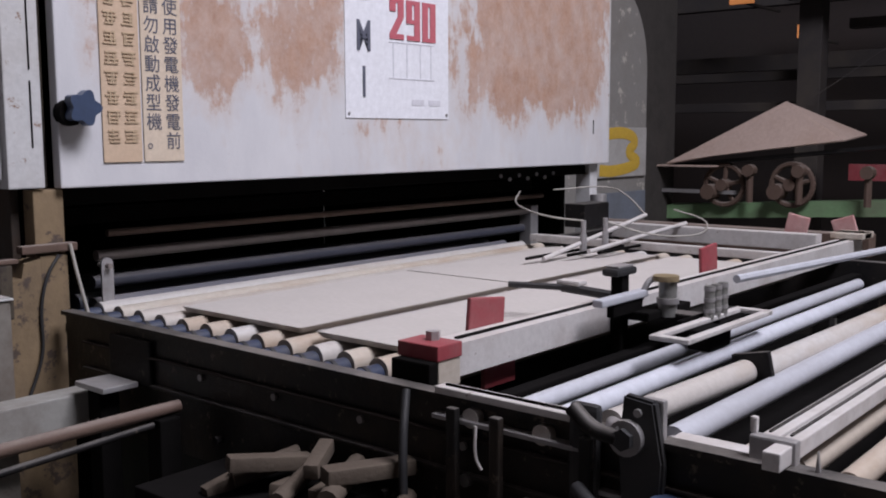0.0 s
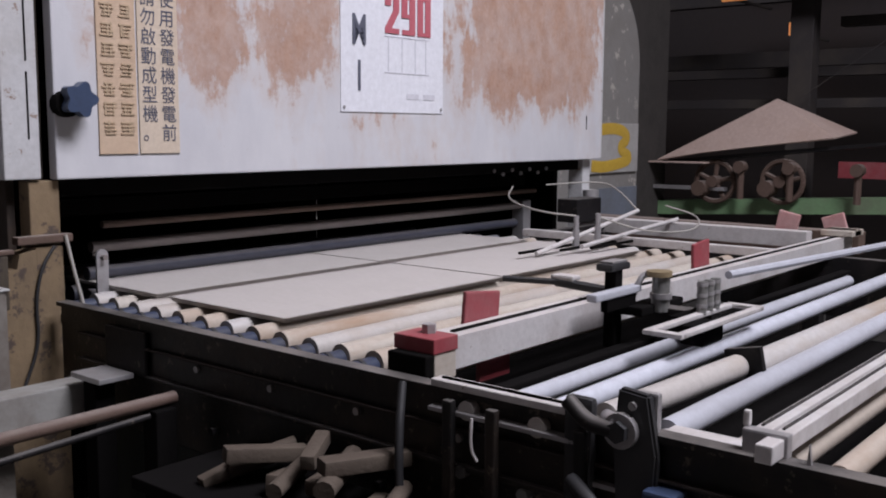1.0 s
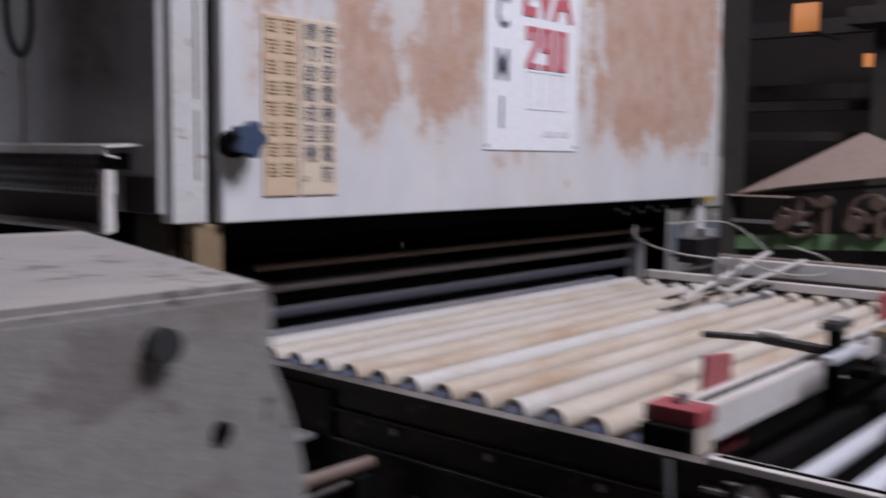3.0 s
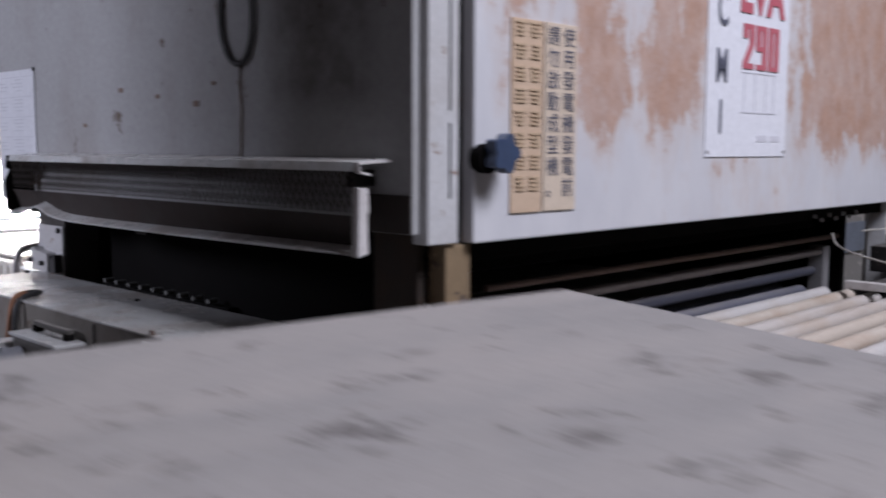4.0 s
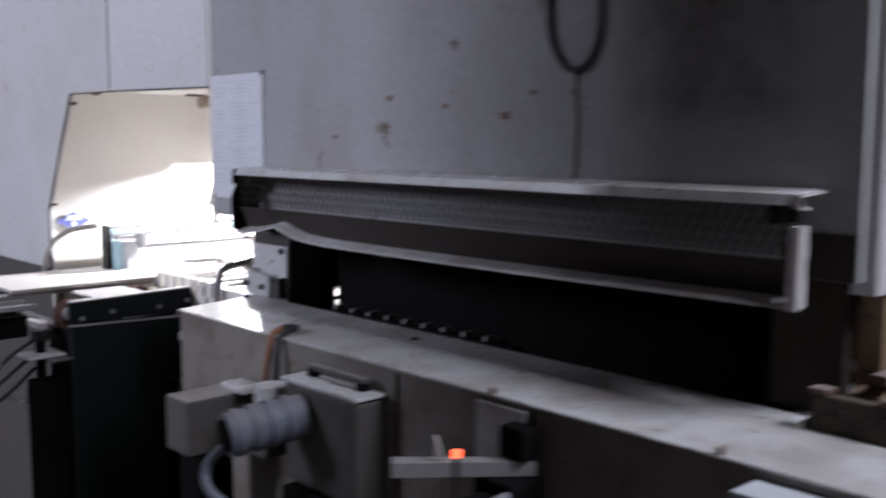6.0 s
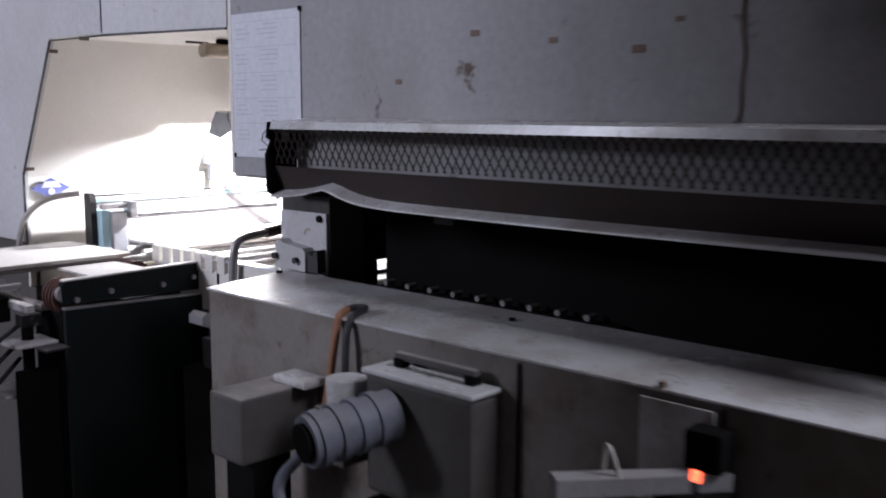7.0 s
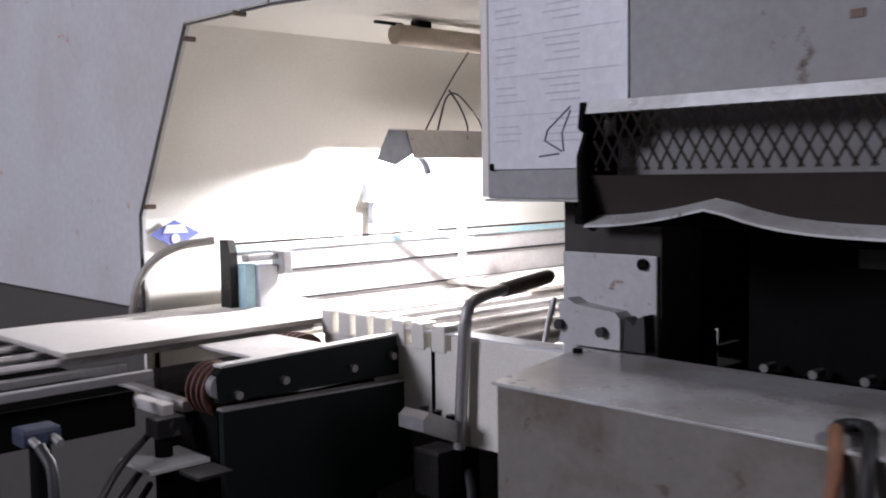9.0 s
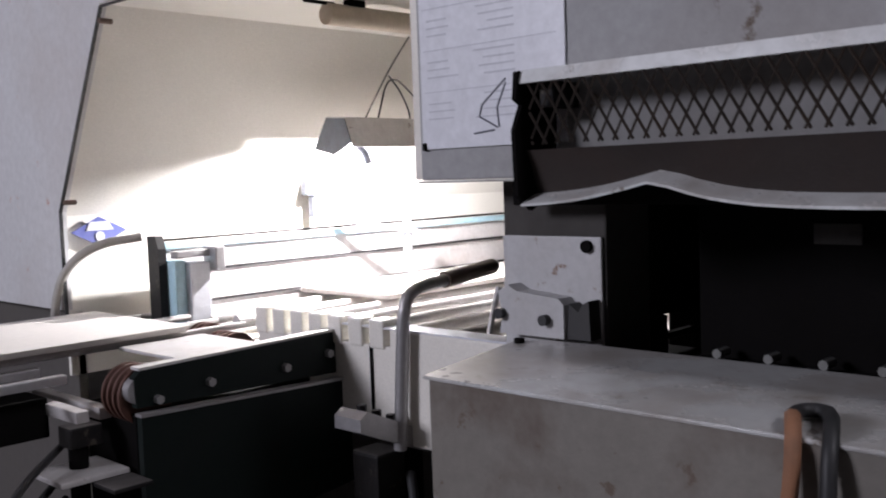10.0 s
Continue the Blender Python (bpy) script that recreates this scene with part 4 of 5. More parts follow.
# ---- ledge beam and guard along the dryer's side ----
def ledge():
    b = thing("ledge_beam", "long worn grey sheet-metal box beam beside the dryer", "beam", -0.28, 0.7, 0)
    outline = [(-0.342, -0.112), (-0.16, -0.106), (-0.152, 0.108), (-0.088, 0.112), (-0.09, 1.50), (-0.092, 1.605), (-0.334, 1.543)]
    bm = bmesh.new()
    prism(bm, outline, "z", 0.45, 1.1085)
    bmesh.ops.bevel(bm, geom=[e for e in bm.edges if abs(e.verts[0].co.z - e.verts[1].co.z) > 0.1], offset=0.004, segments=2, affect="EDGES")
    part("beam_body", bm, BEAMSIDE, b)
    bm = bmesh.new()
    cx, cy = -0.21, 0.72
    prism(bm, [(x + 0.004 * (1 if x > cx else -1), y + 0.004 * (1 if y > cy else -1)) for x, y in outline], "z", 1.109, 1.113)
    bmesh.ops.bevel(bm, geom=list(bm.edges), offset=0.0012, segments=2, affect="EDGES")
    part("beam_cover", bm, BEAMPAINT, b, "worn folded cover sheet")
    for y in (0.418, 0.738):
        boxpart("seam", (-0.3435, -0.3395, y, y + 0.005, 0.5, 1.105), DARKRAIL, b)
    boxpart("mount_plate", (-0.3475, -0.3435, 0.43, 0.535, 0.93, 1.1), BEAMPAINT, b, "bolted pale mount plate", 0.001)
    for y in (0.1, 0.51):
        rodpart("edge_bolt", (-0.336, y, 1.113), (-0.336, y, 1.122), 0.005, RUSTSTEEL, b, "", 8)
    boxpart("nameplate", (-0.405, -0.3435, -0.082, 0.045, 0.93, 1.097), PAPERBLUE, b, "pale bolted bracket plate", 0.002)
    # thin dark sheet puts the shade of the front face into colour
    boxpart("plate_edge", (-0.4065, -0.406, -0.08, 0.043, 0.93, 1.088), DARKBLUEGREY, b, "", 0.0)
    boxpart("end_bracket", (-0.148, -0.122, -0.04, 0.075, 1.06, 1.165), OLDPOST, b, "rusty brown bracket box", 0.004)
    boxpart("bracket_lip", (-0.15, -0.11, -0.042, -0.02, 1.165, 1.174), RUSTSTEEL, b)
    boxpart("bracket_lip", (-0.15, -0.12, 0.05, 0.078, 1.165, 1.174), RUSTSTEEL, b)
    for y in (-0.028, 0.03):
        rodpart("bolt", (-0.153, y, 1.145), (-0.147, y, 1.145), 0.005, RUSTDARK, b, "", 8)
    rodpart("screw", (-0.155, 0.905, 1.113), (-0.155, 0.905, 1.118), 0.006, BLACK, b, "", 8)
    rodpart("screw", (-0.125, 1.585, 1.113), (-0.125, 1.585, 1.119), 0.007, BLACK, b, "", 8)
    return b


DARKBLUEGREY = surface("dark_blue_grey_shade", (0.05, 0.055, 0.07), 0.6, 0, (0.04, 0.035, 0.03), 0.6, 60, 12.0, 0.1)
PAPERBLUE = surface("bluish_white_paint", (0.50, 0.55, 0.60), 0.5, 0, (0.25, 0.22, 0.2), 0.6, 60, 12.0, 0.1, dust=0.3)
ledge()




def wavy(y):
    """How the lower lip of the guard sags and lifts along its length."""
    return 0.027 * math.exp(-abs((y - 1.35) / (0.085 if y > 1.35 else 0.065)) ** 1.25) - 0.003 * math.sin((y - 0.13) * 2.2)


def guard():
    g = thing("mesh_guard", "sagging grey sheet-metal guard with diamond mesh", "guard", -0.2, 0.8, 1.28)
    bm = bmesh.new()
    prism(bm, strip([(-0.117, 1.449), (-0.186, 1.443), (-0.19, 1.428)], 0.003), "y", 0.092, 1.527)
    part("top_lip", bm, BEAMPAINT, g, "pale folded top lip")
    # lower plate and lip follow the sag
    n = 60
    bm = bmesh.new()
    prof = [(-0.178, 1.352), (-0.170, 1.335), (-0.160, 1.302), (-0.163, 1.297), (-0.174, 1.334), (-0.182, 1.352)]
    rows = []
    for i in range(n + 1):
        y = 0.094 + 1.425 * i / n
        rows.append([bm.verts.new((x, y, z + wavy(y) * (1.352 - z) / 0.055)) for x, z in prof])
    for a, b in zip(rows, rows[1:]):
        for k in range(len(prof)):
            bm.faces.new((a[k], a[(k + 1) % len(prof)], b[(k + 1) % len(prof)], b[k]))
    bm.faces.new(rows[0]), bm.faces.new(rows[-1][::-1])
    bmesh.ops.recalc_face_normals(bm, faces=bm.faces)
    part("lower_plate", bm, RUSTDARK, g, "dark rusted lower plate", 30)
    bm = bmesh.new()
    prof = [(-0.164, 1.2995), (-0.192, 1.288), (-0.193, 1.2855), (-0.164, 1.297)]
    rows = []
    for i in range(n + 1):
        y = 0.09 + 1.432 * i / n
        rows.append([bm.verts.new((x, y, z + wavy(y))) for x, z in prof])
    for a, b in zip(rows, rows[1:]):
        for k in range(4):
            bm.faces.new((a[k], a[(k + 1) % 4], b[(k + 1) % 4], b[k]))
    bm.faces.new(rows[0]), bm.faces.new(rows[-1][::-1])
    bmesh.ops.recalc_face_normals(bm, faces=bm.faces)
    part("lower_lip", bm, BEAMPAINT, g, "bent pale lower lip", 30)
    # diamond mesh between the lips
    bm = bmesh.new()
    for s in (-1, 1):
        y = 0.05
        while y < 1.56:
            a, b = Vector((-0.187, y, 1.43)), Vector((-0.181, y + s * 0.041, 1.358))
            lo, hi = 0.10, 1.512
            if lo < max(a.y, b.y) and min(a.y, b.y) < hi:
                cut = [k for k in ((lo - a.y) / (b.y - a.y), (hi - a.y) / (b.y - a.y)) if 0 < k < 1]
                for k in cut:
                    if (a.y < lo) or (a.y > hi):
                        a = a.lerp(b, k)
                    else:
                        b = a.lerp(b, k)
                rod(bm, a, b, 0.0017, 4)
            y += 0.019
    part("diamond_mesh", bm, BLACKRUST, g, "rusty diamond-shaped expanded mesh")
    # end plates
    bm = bmesh.new()
    prism(bm, [(-0.12, 1.447), (-0.192, 1.442), (-0.196, 1.41), (-0.185, 1.404), (-0.199, 1.375), (-0.196, 1.30), (-0.17, 1.282), (-0.12, 1.31)], "y", 1.522, 1.528)
    part("end_plate", bm, BLACK, g, "torn dark end plate")
    bm = bmesh.new()
    prism(bm, strip([(-0.117, 1.447), (-0.19, 1.443), (-0.188, 1.425), (-0.165, 1.42)], 0.004), "y", 0.08, 0.092)
    part("near_flange", bm, STEELPALE, g)
    bm = bmesh.new()
    prism(bm, [(-0.192, 1.40), (-0.172, 1.40), (-0.170, 1.36), (-0.174, 1.355), (-0.172, 1.29), (-0.194, 1.284)], "y", 0.078, 0.094)
    part("near_flange", bm, STEELPALE, g, "pale end flange")
    for y in (0.13, 1.5):
        boxpart("bracket", (-0.168, -0.116, y - 0.01, y + 0.01, 1.40, 1.43), DARKRAIL, g)
    return g


guard()


# ---- drives in front of the ledge beam ----
def ledge_hook():
    h = thing("steel_hook", "bent steel hook with a rusty leg hung over the beam", "hook", -0.36, 1.05, 1.12)
    tubepart("leg", [(-0.366, 1.15, 0.93), (-0.355, 1.132, 1.07), (-0.345, 1.134, 1.117), (-0.31, 1.15, 1.121)], 0.007, RUSTORANGE, h, "rusty orange leg")
    tubepart("bend", [(-0.31, 1.15, 1.121), (-0.285, 1.155, 1.121), (-0.275, 1.132, 1.121), (-0.335, 1.108, 1.122), (-0.356, 1.103, 1.09), (-0.36, 1.10, 0.98)], 0.0065, RUBBER, h, "black bend")


RUSTORANGE = surface("orange_rust", (0.28, 0.13, 0.07), 0.8, 0, (0.12, 0.08, 0.06), 0.6, 60, 20.0, 0.3)
ledge_hook()


def drive_motor():
    m = thing("drive_motor", "dusty grey electric motor with a gearbox on the beam", "motor", -0.45, 0.93, 0)
    a0, a1 = Vector((-0.548, 0.972, 0.982)), Vector((-0.405, 0.94, 1.0))
    bm = bmesh.new()
    rod(bm, a0, a1, 0.040, 24)
    part("casing", bm, DUSTYMOTOR, m, "", 40)
    for i in range(4):
        a = a0.lerp(a1, 0.12 + 0.22 * i)
        d = (a1 - a0).normalized() * 0.007
        rodpart("cooling_rib", a - d, a + d, 0.044, DUSTYMOTOR, m, "", 24)
    rodpart("end_bell", (-0.556, 0.974, 0.981), a0, 0.030, BLACK, m, "", 20)
    boxpart("gearbox", (-0.405, -0.3415, 0.775, 1.0, 0.86, 1.055), BEAMDARK, m, "grey gearbox", 0.010)
    boxpart("gearbox_lid", (-0.41, -0.3425, 0.77, 1.005, 1.055, 1.063), BEAMPAINT, m, "", 0.003)
    boxpart("handle_bar", (-0.37, -0.355, 0.80, 0.97, 1.075, 1.087), BEAMDARK, m, "", 0.004)
    boxpart("handle_stop", (-0.372, -0.352, 0.80, 0.82, 1.063, 1.078), BLACK, m)
    boxpart("handle_stop", (-0.372, -0.352, 0.95, 0.97, 1.063, 1.078), BLACK, m)
    rodpart("vent", (-0.40, 1.05, 0.99), (-0.40, 1.05, 1.035), 0.034, BEAMPAINT, m, "", 18)
    boxpart("vent_foot", (-0.44, -0.3425, 1.015, 1.085, 0.9, 0.99), BEAMDARK, m)
    boxpart("foot", (-0.43, -0.3425, 0.80, 0.98, 0.0, 0.86), BLACK, m, "", 0.01)
    tubepart("cable", [(-0.545, 0.99, 0.955), (-0.575, 1.01, 0.92), (-0.58, 0.99, 0.88), (-0.56, 0.95, 0.86), (-0.55, 0.92, 0.8)], 0.009, DUSTYMOTOR, m)
    c = thing("side_bracket", "pale dusty box-section bracket standing out from the beam", "bracket", -0.42, 1.24, 0)
    boxpart("bracket_box", (-0.507, -0.3425, 1.192, 1.286, 0.875, 0.99), BEAMDARK, c, "", 0.006)
    boxpart("knuckle", (-0.40, -0.345, 1.16, 1.25, 0.99, 1.005), BEAMPAINT, c, "", 0.006)
    boxpart("rest", (-0.48, -0.40, 1.2, 1.28, 0.0, 0.875), BLACK, c)
    l = thing("limit_switch", "small switch lever with a red pilot light", "switch", -0.45, 0.48, 0)
    bm = bmesh.new()
    prism(bm, [(-0.525, 0.535), (-0.505, 0.56), (-0.36, 0.428), (-0.36, 0.395)], "z", 1.012, 1.034)
    part("lever", bm, STEEL, l, "dusty steel lever arm")
    boxpart("roller_block", (-0.385, -0.348, 0.40, 0.45, 1.034, 1.085), BLACK, l, "", 0.006)
    boxpart("bracket_arm", (-0.42, -0.348, 0.39, 0.47, 0.8, 1.01), BLACK, l, "", 0.008)
    rodpart("pilot_stem", (-0.60, 0.32, 0.99), (-0.60, 0.318, 1.115), 0.0035, DARKRAIL, l, "", 8)
    rodpart("pilot_light", (-0.60, 0.318, 1.115), (-0.60, 0.317, 1.124), 0.0048, PILOT, l, "glowing red pilot light", 10)
    boxpart("stem_foot", (-0.62, -0.41, 0.30, 0.45, 0.975, 0.99), BLACK, l)
    rodpart("clear_tube", (-0.57, 0.37, 1.0), (-0.45, 0.37, 1.01), 0.007, DUSTYMOTOR, l, "grey plastic tube", 12)
    tubepart("wire", [(-0.46, 0.49, 1.03), (-0.47, 0.50, 1.075), (-0.45, 0.52, 1.06), (-0.44, 0.53, 0.95)], 0.003, WIREGREY, l)
    boxpart("post", (-0.41, -0.36, 0.41, 0.46, 0.0, 0.8), BLACK, l)


DUSTYMOTOR = surface("dusty_motor", (0.12, 0.13, 0.16), 0.7, 0.1, (0.06, 0.055, 0.055), 0.7, 60, 10.0, 0.3, dust=0.2)
BEAMDARK = surface("dull_gearbox", (0.07, 0.064, 0.058), 0.7, 0, (0.045, 0.036, 0.03), 0.7, 60, 9.0, 0.3, dust=0.5)
PILOT = glow("red_pilot", (1.0, 0.12, 0.05), 4.0)
drive_motor()


# ---- boxes at the walkway ----
def control_box():
    c = thing("control_box", "dusty grey metal box with a black knob", "box", -0.95, -0.9, 0)
    bm = bmesh.new()
    prism(bm, [(-1.262, 1.02), (-0.735, 1.02), (-0.742, 1.25), (-0.753, 1.29), (-0.766, 1.318), (-0.767, 1.359), (-0.772, 1.364), (-1.262, 1.364)], "y", -1.09, -0.71)
    for v in bm.verts:
        if v.co.y > -0.8 and v.co.x > -1.0:
            v.co.x += 0.105
        elif v.co.y > -0.8:
            v.co.y += 0.08
    bmesh.ops.bevel(bm, geom=list(bm.edges), offset=0.004, segments=2, affect="EDGES")
    part("case", bm, DUSTYBOX, c)
    rodpart("knob", (-0.84, -1.099, 1.339), (-0.84, -1.09, 1.339), 0.009, RUBBER, c, "round black knob", 20)
    boxpart("side_sheet", (-1.255, -0.775, -1.0912, -1.09, 1.03, 1.356), DUSTYBOX2, c, "grimy stained side sheet", 0.0)
    # small black disc for a dark smear on the box side
    rodpart("latch", (-0.803, -1.093, 1.287), (-0.803, -1.085, 1.287), 0.006, BLACK, c, "", 14)
    boxpart("stand", (-1.05, -0.82, -1.0, -0.76, 0.0, 1.02), BLACK, c, "dark pedestal")


control_box()


def tin():
    x, y = -1.186, -0.79
    d = thing("paint_tin", "ochre paint tin with a dull greenish lid on the box", "tin", x, y, 1.364)
    bm = bmesh.new()
    rod(bm, (x, y, 1.3645), (x, y, 1.433), 0.046, 40)
    part("shell", bm, DRUMPAINT, d, "", 40)
    bm = bmesh.new()
    rod(bm, (x, y, 1.4335), (x, y, 1.4385), 0.0475, 48)
    top = max(bm.faces, key=lambda f: f.calc_center_median().z)
    bmesh.ops.inset_region(bm, faces=[top], thickness=0.003)
    bmesh.ops.translate(bm, verts=top.verts, vec=(0, 0, -0.0035))
    part("lid", bm, LIDMETAL, d, "dull greenish lid with a raised rim", 30)


tin()


def low_clutter():
    b = thing("cross_bar", "worn white painted steel bar under the rail", "bar", -0.15, -0.2, 0)
    boxpart("bar", (-0.6, -0.047, -0.2, -0.14, 0.874, 0.938), DULLBAR, b, "", 0.003)
    boxpart("plate", (-0.10, -0.03, -0.30, -0.205, 0.955, 0.965), STEEL, b, "", 0.002)
    boxpart("stem", (-0.09, -0.05, -0.27, -0.23, 0.0, 0.955), BLACK, b)
    r = thing("rusty_rod", "rusty steel rod sticking out under the rail", "rod", -0.25, -0.45, 0)
    rodpart("rod", (-0.56, -0.45, 0.95), (-0.05, -0.45, 0.952), 0.011, RUSTSTEEL, r, "", 12)
    rodpart("rod", (-0.56, -0.47, 0.915), (-0.09, -0.45, 0.93), 0.006, DARKRAIL, r, "", 10)
    boxpart("bearer", (-0.1, -0.06, -0.47, -0.43, 0.0, 0.94), BLACK, r)
    rng = random.Random(3)
    for i in range(11):
        x, y, z = -0.105 + rng.uniform(-0.03, 0.02), -0.70 - 0.029 * i, 0.905 + 0.016 * (i % 3) + 0.02 * (4 < i < 9)
        p = thing("wood_scrap", "short dusty wooden stick in a heap under the rail", "wood block", x, y, z, "wood scraps under the rail")
        bm = bmesh.new()
        d = Vector((rng.uniform(0.5, 1.0), rng.uniform(-0.5, 0.5), rng.uniform(-0.15, 0.15))).normalized() * rng.uniform(0.04, 0.065)
        if i % 3 == 1:
            rod(bm, Vector((x, y, z)) - d, Vector((x, y, z)) + d, rng.uniform(0.010, 0.016), 10)
        else:
            w = rng.uniform(0.010, 0.017)
            box(bm, x - d.length, x + d.length, y - w, y + w, z - 0.010, z + 0.012, 0.004)
            bmesh.ops.rotate(bm, verts=bm.verts, cent=(x, y, z), matrix=Matrix.Rotation(math.atan2(d.y, d.x), 3, "Z") @ Matrix.Rotation(rng.uniform(-0.25, 0.25), 3, "Y"))
        part("stick", bm, OLDWOOD, p, "", 40)
    s = thing("scrap_shelf", "dark steel shelf below the rail", "shelf", -0.13, -0.85, 0)
    boxpart("board", (-0.22, -0.03, -1.1, -0.58, 0.872, 0.892), BLACK, s)
    boxpart("leg", (-0.2, -0.16, -1.08, -1.04, 0.0, 0.872), BLACK, s)
    boxpart("leg", (-0.2, -0.16, -0.64, -0.60, 0.0, 0.872), BLACK, s)


DULLBAR = surface("dull_white_bar", (0.27, 0.265, 0.25), 0.6, 0, (0.12, 0.09, 0.07), 0.8, 60, 8.0, 0.15)
OLDWOOD = surface("old_wood", (0.075, 0.056, 0.042), 0.85, 0, (0.1, 0.08, 0.06), 0.6, 60, 8.0, 0.4, stretch=(0.3, 1, 1))
low_clutter()


# ---- transfer housing with the lit opening ----
def housing():
    h = thing("transfer_housing", "white painted sheet-metal housing with a lit opening", "housing", 0.2, 2.8, 0)
    out = [(2.678, 1.086), (2.678, 1.28), (2.467, 1.654), (2.186, 1.654), (2.186, 3.0), (7.0, 3.0), (7.0, 1.086)]
    bm = bmesh.new()
    prism(bm, out, "x", -0.2, -0.185)
    part("end_plate", bm, WHITEWALL, h, "white end plate with a slanted cut-out")
    boxpart("lower_plate", (-0.17, -0.15, 2.70, 7.0, 0.0, 1.082), LOWERPAINT, h, "grimy grey lower plate")
    boxpart("plate_seam", (-0.2, -0.185, 2.179, 2.1855, 1.655, 3.0), BLACK, h)
    bm = bmesh.new()
    prism(bm, [(-0.2, 2.178), (-0.185, 2.178), (-0.098, 1.775), (-0.113, 1.775)], "z", 1.652, 3.0)
    part("oblique_plate", bm, WHITEWALL, h, "white plate slanting in to the dryer")
    bm = bmesh.new()
    prism(bm, [(-0.204, 2.178), (-0.198, 2.178), (-0.112, 1.775), (-0.118, 1.775)], "z", 1.646, 1.651)
    part("edging", bm, RUBBER, h)
    # dark rubber edging round the opening
    bm = bmesh.new()
    edge = [(2.673, 1.06), (2.673, 1.282), (2.464, 1.65), (2.18, 1.65)]
    prism(bm, strip(edge, 0.004), "x", -0.203, -0.197)
    part("edging", bm, RUBBER, h, "dark rubber edging")
    bm = bmesh.new()
    prism(bm, strip([(2.70, 0.95), (2.70, 1.272), (2.497, 1.66), (2.2265, 1.66)], -0.01), "x", -0.184, 4.4)
    box(bm, -0.085, 4.4, 1.80, 2.226, 1.66, 1.67)
    prism(bm, [(-0.182, 2.226), (-0.097, 1.805), (-0.0855, 1.805), (-0.0855, 2.226)], "z", 1.66, 1.67)
    part("inner_lining", bm, CREAM, h, "cream lining lit from below")
    boxpart("inner_end", (4.4, 4.42, 1.8, 2.7, 0.0, 1.7), CREAM, h)
    boxpart("floor_pan", (0.1, 4.4, 1.83, 2.69, 0.98, 0.99), CREAM, h)
    for y, z in ((2.475, 1.62), (2.655, 1.30), (2.3, 1.645)):
        rodpart("rivet", (-0.214, y - 0.03, z), (-0.19, y - 0.03, z), 0.005, RUSTSTEEL, h, "", 8)
    # slide rails inside
    for z, t, h_, m in ((1.212, 0.008, 0.005, BLACK), (1.196, 0.006, 0.014, CYANPAINT), (1.145, 0.004, 0.005, DARKRAIL), (1.078, 0.004, 0.005, DARKRAIL)):
        boxpart("slide_rail", (-0.03, 4.3, 2.6 - t, 2.6, z, z + h_), m, h, "", 0.0)
    boxpart("rail_backing", (-0.02, 4.3, 2.6, 2.62, 1.0, 1.205), STEELPALE, h)
    bm = bmesh.new()
    prism(bm, [(2.56, 1.04), (2.60, 1.04), (2.60, 1.225), (2.57, 1.225), (2.56, 1.2)], "x", -0.058, -0.04)
    part("rail_post", bm, DARKRAIL, h, "dark rail end post")
    boxpart("blue_plate", (-0.04, -0.015, 2.53, 2.60, 1.05, 1.175), CYANPAINT, h, "pale blue end plate", 0.003)
    boxpart("white_plate", (-0.012, 0.035, 2.52, 2.57, 1.05, 1.17), PAPER, h, "", 0.003)
    boxpart("rail_bracket", (-0.04, 0.05, 2.52, 2.545, 1.18, 1.195), STEEL, h, "", 0.003)
    boxpart("rail_bracket", (0.035, 0.06, 2.5, 2.545, 1.15, 1.2), STEEL, h, "", 0.004)
    tubepart("grey_conduit", [(-0.215, 2.70, 1.02), (-0.215, 2.69, 1.10), (-0.20, 2.67, 1.17), (-0.15, 2.64, 1.215), (-0.07, 2.6, 1.225)], 0.009, WIREGREY, h, "bent grey conduit")
    # nozzle and small brackets on the lining
    boxpart("nozzle", (0.395, 0.425, 2.645, 2.672, 1.29, 1.34), DUSTYMOTOR, h, "", 0.006)
    boxpart("nozzle_arm", (0.415, 0.46, 2.645, 2.67, 1.285, 1.31), DUSTYMOTOR, h, "", 0.004)
    boxpart("nozzle_tip", (0.415, 0.435, 2.65, 2.67, 1.235, 1.29), DUSTYMOTOR, h, "", 0.003)
    rodpart("guide_arm", (0.42, 2.58, 1.235), (0.62, 2.5, 1.19), 0.006, PAPER, h, "", 8)
    rodpart("guide_post", (0.60, 2.52, 1.10), (0.60, 2.52, 1.25), 0.011, PAPER, h, "", 10)
    rodpart("guide_tip", (0.60, 2.52, 1.10), (0.60, 2.52, 1.135), 0.006, DARKRAIL, h, "", 8)
    # roll of wood on a clamp under the lining
    rodpart("wooden_roll", (0.10, 2.2, 1.628), (0.6, 2.2, 1.628), 0.02, PALESIGN, h, "pale wooden roll", 18)
    boxpart("roll_clamp", (0.15, 0.19, 2.19, 2.21, 1.645, 1.659), BLACK, h)
    boxpart("roll_blade", (0.05, 0.12, 2.195, 2.205, 1.644, 1.650), BLACK, h)
    # maker's diamond plate
    p = thing("maker_plate", "blue and white diamond-shaped maker's plate", "sign", -0.1, 2.685, 1.24)
    bm = bmesh.new()
    prism(bm, [(-0.175, 1.238), (-0.115, 1.268), (-0.055, 1.238), (-0.115, 1.208)], "y", 2.684, 2.687)
    part("diamond", bm, INKBLUE, p)
    bm = bmesh.new()
    prism(bm, [(-0.145, 1.24), (-0.135, 1.258), (-0.095, 1.258), (-0.085, 1.24)], "y", 2.682, 2.684)
    rod(bm, (-0.115, 2.682, 1.228), (-0.115, 2.684, 1.228), 0.010, 16)
    part("mark", bm, PAPER, p, "plain white mark")
    return h


